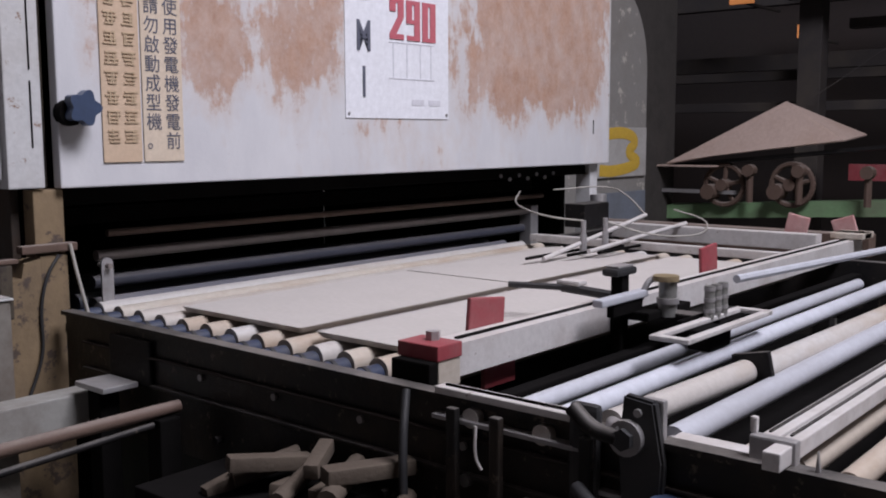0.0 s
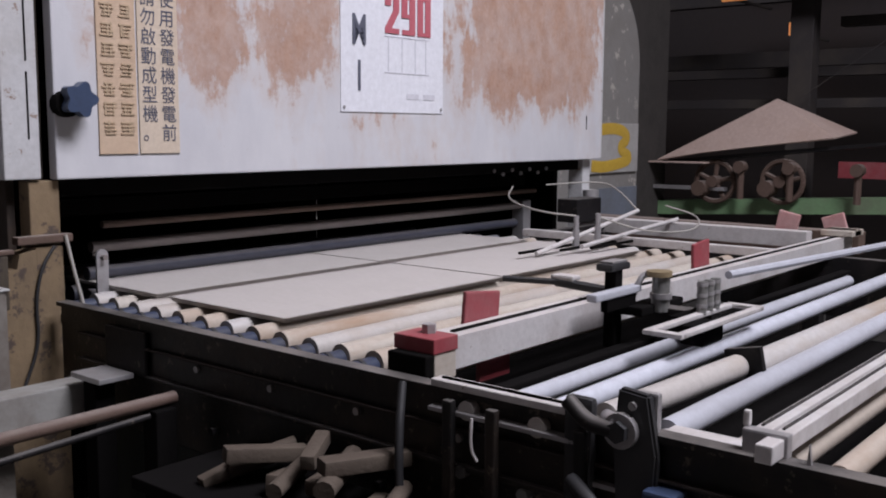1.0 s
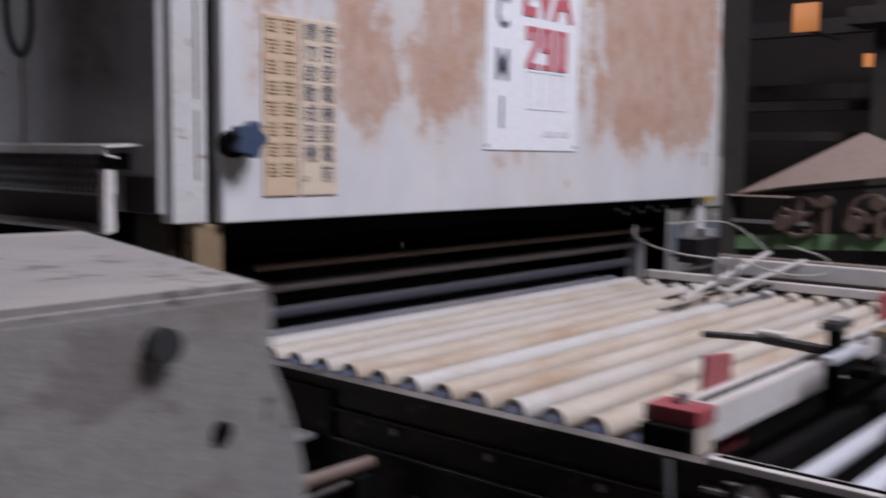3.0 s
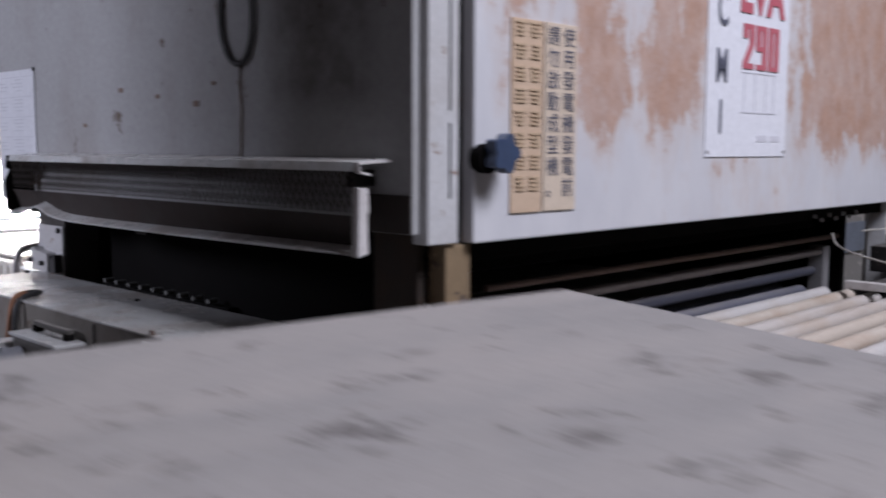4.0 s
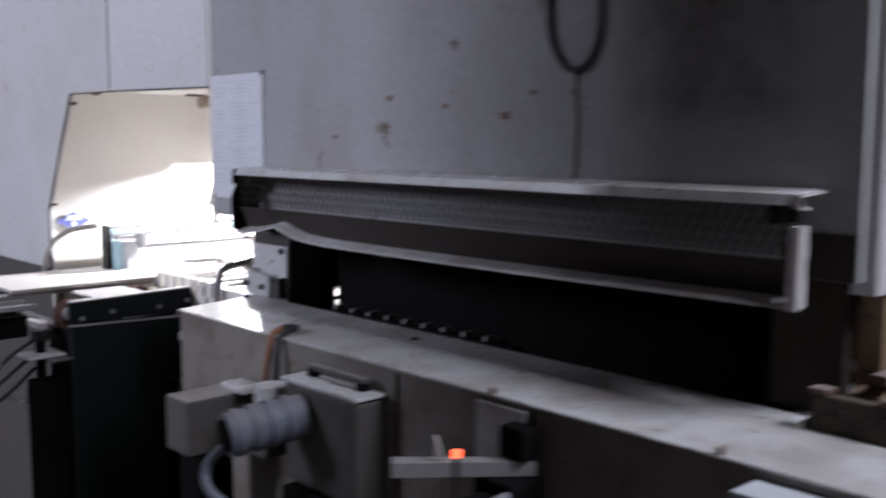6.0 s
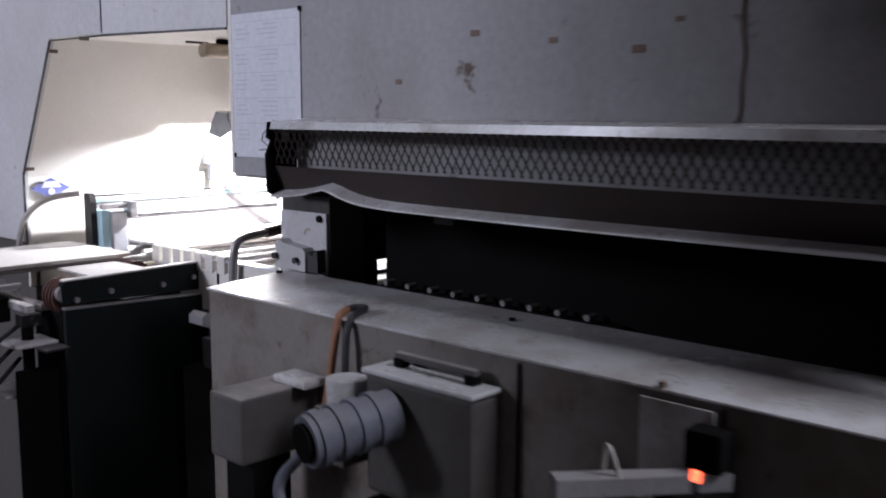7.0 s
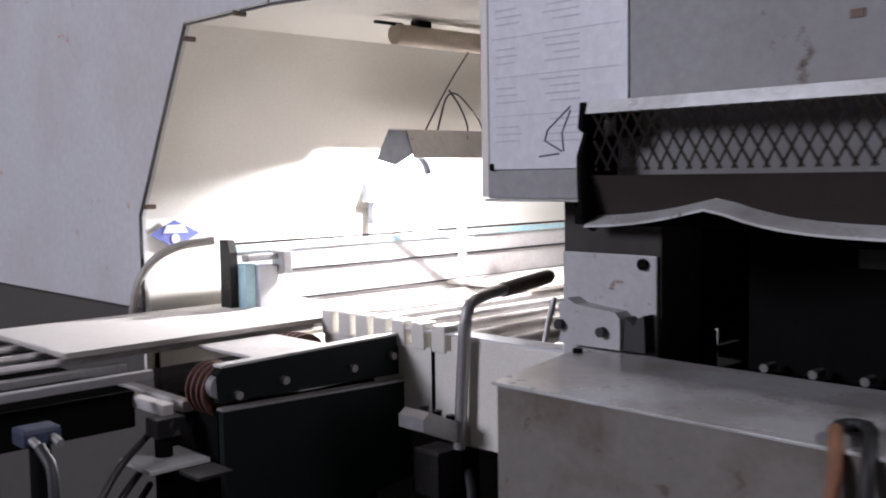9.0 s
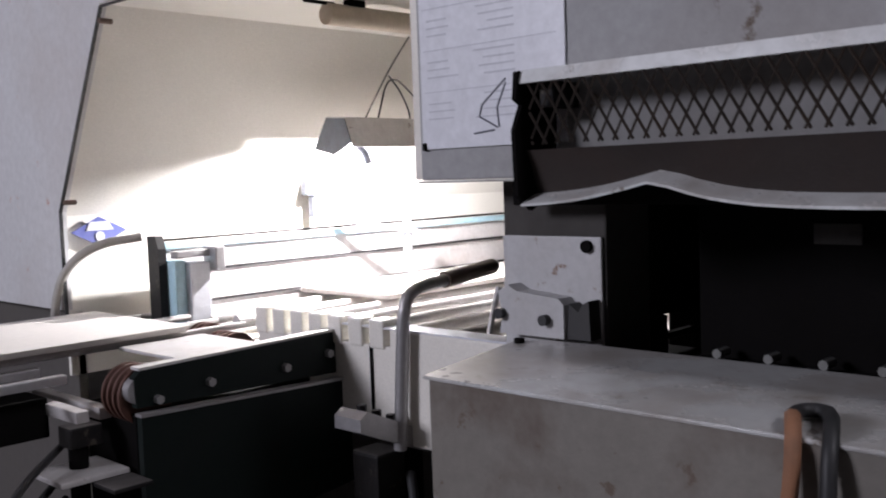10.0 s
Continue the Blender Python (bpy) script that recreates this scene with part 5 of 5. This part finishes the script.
CYANPAINT = surface("pale_blue_paint", (0.42, 0.62, 0.70), 0.5, 0, (0.4, 0.45, 0.48), 0.5)
housing()


def tube_lamp():
    l = thing("flood_lamp", "grey hooded flood lamp hung on wires", "lamp", 0.55, 2.46, 1.42)
    bm = bmesh.new()
    hood = [(2.405, 1.395), (2.425, 1.458), (2.485, 1.462), (2.518, 1.403)]
    prism(bm, strip(hood, 0.003), "x", 0.33, 0.98)
    part("hood", bm, STEELPALE, l, "pale grey lamp hood")
    for x in (0.327, 0.976):
        bm = bmesh.new()
        prism(bm, [(2.405, 1.405), (2.425, 1.458), (2.485, 1.462), (2.53, 1.395), (2.465, 1.38)], "x", x, x + 0.004)
        part("end_cap", bm, DUSTYMOTOR, l, "grey five-sided end cap")
    bm = bmesh.new()
    rod(bm, (0.36, 2.46, 1.428), (0.46, 2.46, 1.428), 0.011, 14)
    part("bulb", bm, TUBEGLOW, l, "glowing white bulb", 40)
    tubepart("wire", [(0.42, 2.46, 1.46), (0.50, 2.46, 1.575), (0.57, 2.46, 1.655)], 0.002, RUBBER, l)
    tubepart("wire", [(0.46, 2.46, 1.46), (0.50, 2.46, 1.575), (0.60, 2.46, 1.5), (0.62, 2.46, 1.46)], 0.002, RUBBER, l)
    tubepart("cord", [(0.50, 2.46, 1.56), (0.53, 2.45, 1.52), (0.54, 2.43, 1.46), (0.50, 2.42, 1.44)], 0.002, RUBBER, l)
    tubepart("pull_tab", [(0.36, 2.42, 1.40), (0.38, 2.42, 1.385), (0.39, 2.42, 1.36)], 0.008, DUSTYMOTOR, l)


TUBEGLOW = glow("tube_light", (1.0, 0.985, 1.0), 80.0)
tube_lamp()


# ---- transfer belts ----
def transfer():
    t = thing("transfer_drive", "dark green belt drive frame beside the transfer belts", "conveyor", -0.2, 2.1, 0)
    bm = bmesh.new()
    prism(bm, [(-0.382, 1.01), (-0.008, 0.999), (-0.008, 1.07), (-0.372, 1.064), (-0.384, 1.054)], "y", 2.08, 2.095)
    part("upper_plate", bm, GREENMETAL, t, "dark green bolted side plate")
    bm = bmesh.new()
    prism(bm, [(-0.378, 1.064), (-0.008, 1.0705), (-0.008, 1.0745), (-0.378, 1.068)], "y", 2.077, 2.10)
    part("upper_lip", bm, STEELPALE, t, "worn bright edge")
    bm = bmesh.new()
    prism(bm, [(-0.384, 0.45), (-0.10, 0.45), (-0.10, 0.80), (0.005, 0.81), (0.006, 0.987), (-0.384, 0.999)], "y", 2.066, 2.079)
    part("lower_plate", bm, GREENMETAL, t, "dark green lower guard plate")
    bm = bmesh.new()
    prism(bm, [(-0.386, 0.9995), (0.006, 0.9875), (0.006, 0.992), (-0.386, 1.004)], "y", 2.062, 2.08)
    part("lower_lip", bm, STEEL, t)
    for x, z in ((-0.35, 1.018), (-0.262, 1.028), (-0.12, 1.026), (-0.03, 1.035)):
        rodpart("bolt", (x, 2.07, z), (x, 2.081, z), 0.007, STEEL, t, "", 6)
    boxpart("top_plate", (-0.29, -0.13, 2.098, 2.30, 1.058, 1.064), STEELPALE, t, "pale top plate", 0.002)
    boxpart("frame", (-0.38, -0.06, 2.09, 2.24, 0.0, 1.0), BLACK, t)
    for x, y in ((-0.355, 2.10), (-0.10, 2.24), (-0.06, 2.38)):
        bm = bmesh.new()
        prof = []
        for k in range(3):
            prof += [(y + 0.016 * k, 0.044), (y + 0.016 * k + 0.006, 0.044), (y + 0.016 * k + 0.009, 0.035), (y + 0.016 * k + 0.013, 0.035)]
        prof += [(y + 0.048, 0.044), (y + 0.053, 0.044)]
        rings = [[bm.verts.new((x + r_ * math.cos(a * math.tau / 30), v, 1.022 + r_ * math.sin(a * math.tau / 30))) for a in range(30)] for v, r_ in prof]
        for p_, q_ in zip(rings, rings[1:]):
            for k in range(30):
                bm.faces.new((p_[k], p_[(k + 1) % 30], q_[(k + 1) % 30], q_[k]))
        bm.faces.new(rings[0]), bm.faces.new(rings[-1][::-1])
        bmesh.ops.recalc_face_normals(bm, faces=bm.faces)
        part("pulley", bm, RUSTRED, t, "rust-red grooved pulley", 40)
    rodpart("hub", (-0.374, 2.083, 1.034), (-0.374, 2.1, 1.034), 0.02, STEEL, t, "", 14)
    f = thing("tile_conveyor", "grey belt conveyor frame carrying dry tiles", "conveyor", -1.4, 2.4, 0)
    for y, z in ((2.33, 1.062), (2.42, 1.062), (2.52, 1.062), (2.61, 1.062)):
        rodpart("belt", (-2.7, y, z), (-0.02, y, z), 0.0065, STEELPALE, f, "pale round belt", 8)
    for y in (2.22, 2.31, 2.50, 2.62):
        boxpart("belt_rail", (-2.7, -0.42, y - 0.008, y + 0.008, 1.036, 1.05), STEEL, f, "", 0.002)
    for x in (-0.7, -1.6, -2.5):
        boxpart("leg", (x - 0.02, x + 0.02, 2.17, 2.21, 0.0, 1.028), DARKRAIL, f)
        boxpart("leg", (x - 0.02, x + 0.02, 2.56, 2.6, 0.0, 1.028), DARKRAIL, f)
    # black box added to darken the space below the belts
    boxpart("bed_frame", (-2.7, -0.43, 2.26, 2.58, 0.95, 1.012), BLACK, f, "black box added for the darkness under the belts", 0.004)
    # rails and rolls under the lamp
    for i in range(7):
        y = 1.93 + 0.10 * i
        rodpart("table_bar", (0.03, y, 1.052), (4.3, y, 1.052), 0.014, STEELPALE, f, "", 10)
    c = thing("toothed_board", "cream board with upright teeth between the belts", "board", 0.0, 2.0, 0)
    boxpart("board", (-0.012, 0.012, 1.66, 2.30, 0.9, 1.055), CREAM, c, "", 0.003)
    boxpart("cap_strip", (-0.014, 0.03, 1.66, 2.06, 1.083, 1.0865), PAPER, c)
    for i in range(7):
        y = 2.285 - 0.052 * i
        boxpart("tooth", (-0.016, 0.02, y - 0.017, y + 0.017, 1.05, 1.098), CREAM, c, "", 0.004)
    boxpart("tooth", (-0.012, 0.012, 1.66, 1.945, 1.05, 1.083), CREAM, c)
    boxpart("joint", (-0.0135, -0.0118, 1.985, 1.991, 0.92, 1.06), BLACK, c)
    for y in (1.72, 2.26):
        boxpart("stand_leg", (-0.015, 0.015, y - 0.02, y + 0.02, 0.0, 0.9), BLACK, c)
    h = thing("bent_handle", "bent steel pipe handle with a taped grip", "handle", 0.01, 1.95, 0.9)
    tubepart("pipe", [(-0.035, 1.905, 0.90), (-0.03, 1.898, 1.05), (-0.03, 1.89, 1.135), (0.0, 1.895, 1.152), (0.10, 1.91, 1.157), (0.235, 1.93, 1.166)], 0.0105, STEEL, h, "", 12, 2)
    tubepart("grip", [(0.08, 1.907, 1.156), (0.15, 1.917, 1.160), (0.225, 1.928, 1.165)], 0.0135, RUSTSTEEL, h, "worn brown taped grip", 12, 1)
    bm = bmesh.new()
    prism(bm, [(-0.12, 0.965), (-0.105, 0.975), (0.03, 0.915), (0.03, 0.885), (0.02, 0.885), (-0.12, 0.945)], "y", 1.90, 1.96)
    part("channel", bm, STEEL, h, "dusty slanted channel bar")
    for x, z in ((-0.09, 0.972), (-0.06, 0.958), (-0.03, 0.945)):
        rodpart("bolt", (x, 1.93, z - 0.005), (x, 1.93, z + 0.007), 0.008, DARKRAIL, h, "", 6)
    boxpart("clevis", (-0.08, -0.02, 1.91, 1.97, 0.82, 0.90), DARKRAIL, h, "", 0.006)
    boxpart("post", (-0.02, 0.03, 1.92, 1.96, 0.0, 0.885), BLACK, h)
    tubepart("thin_lever", [(0.11, 1.85, 1.02), (0.13, 1.85, 1.09), (0.15, 1.85, 1.14)], 0.005, STEEL, h)
    tubepart("cable", [(-0.02, 1.9, 0.86), (-0.05, 1.86, 0.82), (-0.09, 1.84, 0.74), (-0.1, 1.85, 0.6)], 0.008, RUBBER, h)
    # sensor stand with cables
    s = thing("sensor_stand", "steel sensor stand with aluminium bars and black cables", "stand", -0.45, 2.1, 0)
    for x, y in ((-0.425, 2.28), (-0.39, 2.28)):
        boxpart("bar", (x - 0.010, x + 0.010, 2.16, 2.39, 0.985, 1.003), STEELPALE, s, "pale aluminium bar", 0.002)
    rodpart("post", (-0.435, 2.16, 0.0), (-0.435, 2.16, 0.985), 0.014, BLACK, s, "", 12)
    boxpart("clamp", (-0.455, -0.405, 2.14, 2.18, 0.955, 0.986), DARKRAIL, s, "", 0.004)
    boxpart("foot_plate", (-0.52, -0.40, 2.10, 2.22, 0.80, 0.81), STEEL, s, "", 0.003)
    boxpart("tray", (-0.49, -0.388, 2.10, 2.2, 0.915, 0.923), STEELPALE, s, "pale bent tray", 0.002)
    boxpart("cross_plate", (-0.455, -0.396, 2.02, 2.08, 0.915, 0.922), DARKRAIL, s)
    boxpart("tail_bar", (-0.50, -0.40, 2.085, 2.09, 0.0, 0.87), BLACK, s)
    for k in range(3):
        tubepart("cable", [(-0.44, 2.2, 0.95 - 0.04 * k), (-0.55, 2.1, 0.93 - 0.05 * k), (-0.66, 1.95, 0.90 - 0.03 * k), (-0.78, 1.85, 0.80), (-0.8, 1.8, 0.5)], 0.0055, RUBBER, s, "black cable")
    v = thing("valve_block", "small blue pneumatic valve block on a post", "valve", -0.70, 1.95, 0)
    boxpart("block", (-0.732, -0.685, 1.935, 1.975, 1.038, 1.06), CAPBLUE, v, "", 0.005)
    for x in (-0.722, -0.697):
        rodpart("fitting", (x, 1.935, 1.048), (x, 1.912, 1.044), 0.005, STEEL, v, "", 10)
    rodpart("post", (-0.705, 1.955, 0.0), (-0.705, 1.955, 1.038), 0.013, BLACK, v, "", 10)
    tubepart("cable", [(-0.722, 1.912, 1.044), (-0.72, 1.87, 1.02), (-0.74, 1.86, 0.85), (-0.76, 1.88, 0.6)], 0.007, RUBBER, v)


RUSTRED = surface("rust_red_pulley", (0.10, 0.042, 0.03), 0.6, 0.2, (0.08, 0.05, 0.04), 0.5, 60, 14.0, 0.2)
transfer()


# ---- far side of the hall ----
def background():
    k = thing("kiln_hood", "large rounded grey sheet-metal kiln hood", "hood", 3.1, 1.4, 0)
    pts = [(2.3, 0.0), (3.86, 0.0), (3.86, 1.75)]
    pts += [(3.46 + 0.40 * math.cos(a), 1.75 + 0.46 * math.sin(a)) for a in [radians(9 * i) for i in range(1, 10)]] + [(2.3, 2.21)]
    bm = bmesh.new()
    prism(bm, pts, "y", 0.8, 2.6)
    part("shell", bm, HOODGREY, k, "", 30)
    boxpart("dark_flank", (3.87, 4.5, 0.95, 2.6, 0.0, 2.6), DARKGREY, k, "dark flank")
    w = thing("torn_banner", "torn white and yellow printed banner on the hood", "banner", 3.6, 0.79, 1.2)
    boxpart("sheet", (3.3, 3.84, 0.785, 0.795, 1.18, 1.44), PAPERDARK, w)
    bm = bmesh.new()
    tube(bm, [(3.35, 0.782, 1.40), (3.62, 0.782, 1.42), (3.75, 0.782, 1.36), (3.6, 0.782, 1.31), (3.8, 0.782, 1.25), (3.5, 0.782, 1.21), (3.35, 0.782, 1.22)], 0.03)
    for v in bm.verts:
        v.co.y = 0.7835 + (v.co.y - 0.782) * 0.04
    part("yellow_swirl", bm, YELLOW, w, "flat yellow print", 60)
    boxpart("blue_grey_sheet", (3.3, 3.84, 0.785, 0.795, 0.95, 1.1), DULLBLUE, w)
    # belt line with the heap
    c = thing("belt_conveyor", "old belt conveyor with spoked wheels on a green beam", "conveyor", 4.5, 0.4, 0)
    bm = bmesh.new()
    prism(bm, [(1.6, 0.86), (-1.6, 1.04), (-1.6, 1.13), (1.6, 0.94)], "x", 4.42, 4.58)
    part("green_beam", bm, GREENBELT, c, "worn green beam")
    bm = bmesh.new()
    prism(bm, [(1.6, 1.14), (-1.6, 1.45), (-1.6, 1.47), (1.6, 1.16)], "x", 4.35, 4.75)
    part("belt", bm, DARKRAIL, c, "")
    bm = bmesh.new()
    prism(bm, [(1.6, 1.06), (0.5, 1.06), (0.5, 1.08), (1.6, 1.08)], "x", 4.35, 4.4)
    part("lower_rail", bm, STEEL, c)
    for y in (1.2, -0.1, -1.3):
        boxpart("support", (4.47, 4.53, y - 0.03, y + 0.03, 0.0, 1.0), DARKRAIL, c)
    for y, z in ((0.569, 1.112), (0.175, 1.125)):
        bm = bmesh.new()
        for i in range(28):
            a0, a1 = i * math.tau / 28, (i + 1) * math.tau / 28
            rod(bm, (4.38, y + 0.115 * math.cos(a0), z + 0.115 * math.sin(a0)), (4.38, y + 0.115 * math.cos(a1), z + 0.115 * math.sin(a1)), 0.016, 6)
        for i in range(5):
            a = i * math.tau / 5 + 0.4
            rod(bm, (4.38, y, z), (4.38, y + 0.115 * math.cos(a), z + 0.115 * math.sin(a)), 0.014, 6)
        wh = part("wheel", bm, RUSTSTEEL, c, "rusty spoked wheel", 50)
        rodpart("hub", (4.33, y, z), (4.42, y, z), 0.034, RUSTSTEEL, wh, "", 14)
        rodpart("bearing", (4.3, y + 0.07, z - 0.04), (4.4, y + 0.07, z - 0.04), 0.045, RUSTSTEEL, c, "", 10)
    for y in (-0.24, 0.12, 0.4, 1.1):
        rodpart("idler", (4.34, y, 1.02), (4.34, y, 1.2), 0.02, RUSTSTEEL, c, "", 8)
        rodpart("idler_head", (4.3, y, 1.2), (4.36, y, 1.2), 0.035, RUSTSTEEL, c, "", 10)
    h = thing("cardboard_sheet", "folded brown cardboard sheet lying over the belt", "cardboard", 4.5, 0.3, 1.2)
    bm = bmesh.new()
    pk = [(4.45, 0.25, 1.585), (4.3, -0.12, 1.37), (4.3, 0.30, 1.32), (4.3, 0.62, 1.28), (4.3, 0.9, 1.235), (4.75, 0.93, 1.26), (4.8, 0.4, 1.34), (4.75, -0.1, 1.40)]
    vs = [bm.verts.new(p) for p in pk]
    for i in range(1, 8):
        bm.faces.new((vs[0], vs[i], vs[i % 7 + 1]))
    bmesh.ops.recalc_face_normals(bm, faces=bm.faces)
    bmesh.ops.solidify(bm, geom=list(bm.faces), thickness=0.008)
    part("folded_sheet", bm, CARDBOARD, h)
    boxpart("flap", (4.28, 4.5, 0.6, 0.97, 1.215, 1.225), CARDBOARD, h)
    # dark racks and columns
    r = thing("steel_rack", "dark steel rack with beams and columns", "rack", 6.0, 0.2, 0)
    boxpart("column", (5.0, 5.12, 0.26, 0.40, 0.0, 4.5), RACKSTEEL, r, "dark column")
    for z, y0, y1 in ((2.28, -2.5, 0.6), (1.75, -2.5, 1.6), (1.55, -2.5, 1.6), (2.05, -2.5, 0.2)):
        boxpart("rack_beam", (5.3, 5.4, y0, y1, z, z + 0.06), RACKSTEEL, r)
    for z in (1.9, 2.4, 2.9):
        boxpart("board", (6.6, 6.7, -3.0, 2.6, z, z + 0.12), RACKSTEEL, r, "rust-brown board")
    tubepart("slack_rope", [(4.9, 0.26, 1.62), (5.0, -0.2, 1.95), (5.1, -0.7, 2.35)], 0.003, RACKSTEEL, r)
    boxpart("top_tray", (4.8, 5.1, -1.5, 0.5, 2.22, 2.32), RACKSTEEL, r, "dusty steel tray")
    b = thing("tarpaulin", "dark blue tarpaulin hung behind the conveyor", "tarpaulin", 5.6, -0.6, 0)
    boxpart("sheet", (5.55, 5.58, -1.3, -0.12, 1.16, 1.56), BLUETARP, b)
    boxpart("rope_pole", (5.56, 5.6, -1.35, -1.3, 0.0, 1.52), RACKSTEEL, b)
    rd = thing("red_beam", "dull red painted machine beam", "beam", 5.2, -0.6, 0)
    boxpart("beam", (5.15, 5.2, -1.4, 0.12, 1.12, 1.22), REDPAINT, rd)
    boxpart("post", (5.15, 5.2, -1.4, -1.35, 0.0, 1.12), RACKSTEEL, rd)
    # first face is a lamp glint, second glows in place of a lit wall
    for y, z, hh in ((0.70, 2.07, 0.09), (1.15, 2.34, 0.2)):
        l = thing("warm_face", "small warm glowing face far back in the hall", "lamp", 5.9, y, z)
        boxpart("glow_face", (5.9, 5.93, y - hh * 0.4, y + hh * 0.5, z, z + hh), WARM, l)
        boxpart("bracket", (5.93, 6.6, y - 0.01, y + 0.01, z, z + 0.02), RACKSTEEL, l)


HOODGREY = surface("dusty_hood", (0.25, 0.24, 0.23), 0.7, 0.1, (0.18, 0.16, 0.14), 0.6, 40, 2.5, 0.2, ((0.45, 0.42, 0.38), 12, 0.66))
PAPERDARK = surface("stained_banner", (0.40, 0.39, 0.38), 0.6, 0, (0.2, 0.18, 0.16), 0.6, 50, 6.0, 0.1)
YELLOW = surface("yellow_print", (0.55, 0.36, 0.05), 0.6, 0, (0.4, 0.25, 0.08), 0.4)
DULLBLUE = surface("dull_blue_sheet", (0.16, 0.18, 0.22), 0.6, 0, (0.1, 0.1, 0.1), 0.5)
CARDBOARD = surface("brown_cardboard", (0.47, 0.355, 0.31), 0.85, 0, (0.33, 0.22, 0.16), 0.5, 50, 4.0, 0.1)
RACKSTEEL = surface("dark_rack", (0.035, 0.03, 0.03), 0.7, 0.1, (0.1, 0.08, 0.06), 0.5, 40, 3.0, 0.2)
BLUETARP = surface("blue_tarp", (0.022, 0.03, 0.085), 0.7, 0, (0.02, 0.025, 0.05), 0.6, 40, 3.0, 0.3)
WARM = glow("warm_glow", (1.0, 0.38, 0.13), 0.28)
background()


# ---- movement ----
def motions():
    steps = [0.5 * i for i in range(21)]
    for ob in RAW:
        x, y, z = ob.location
        rows = []
        for t in steps:
            rows.append((t, pose(x, y + min(0.43 * t, 1.22), z)))
        walk(ob, rows)
    for ob in DRY:
        x, y, z = ob.location
        walk(ob, [(t, pose(x - 0.3 * t, y, z)) for t in steps])


motions()
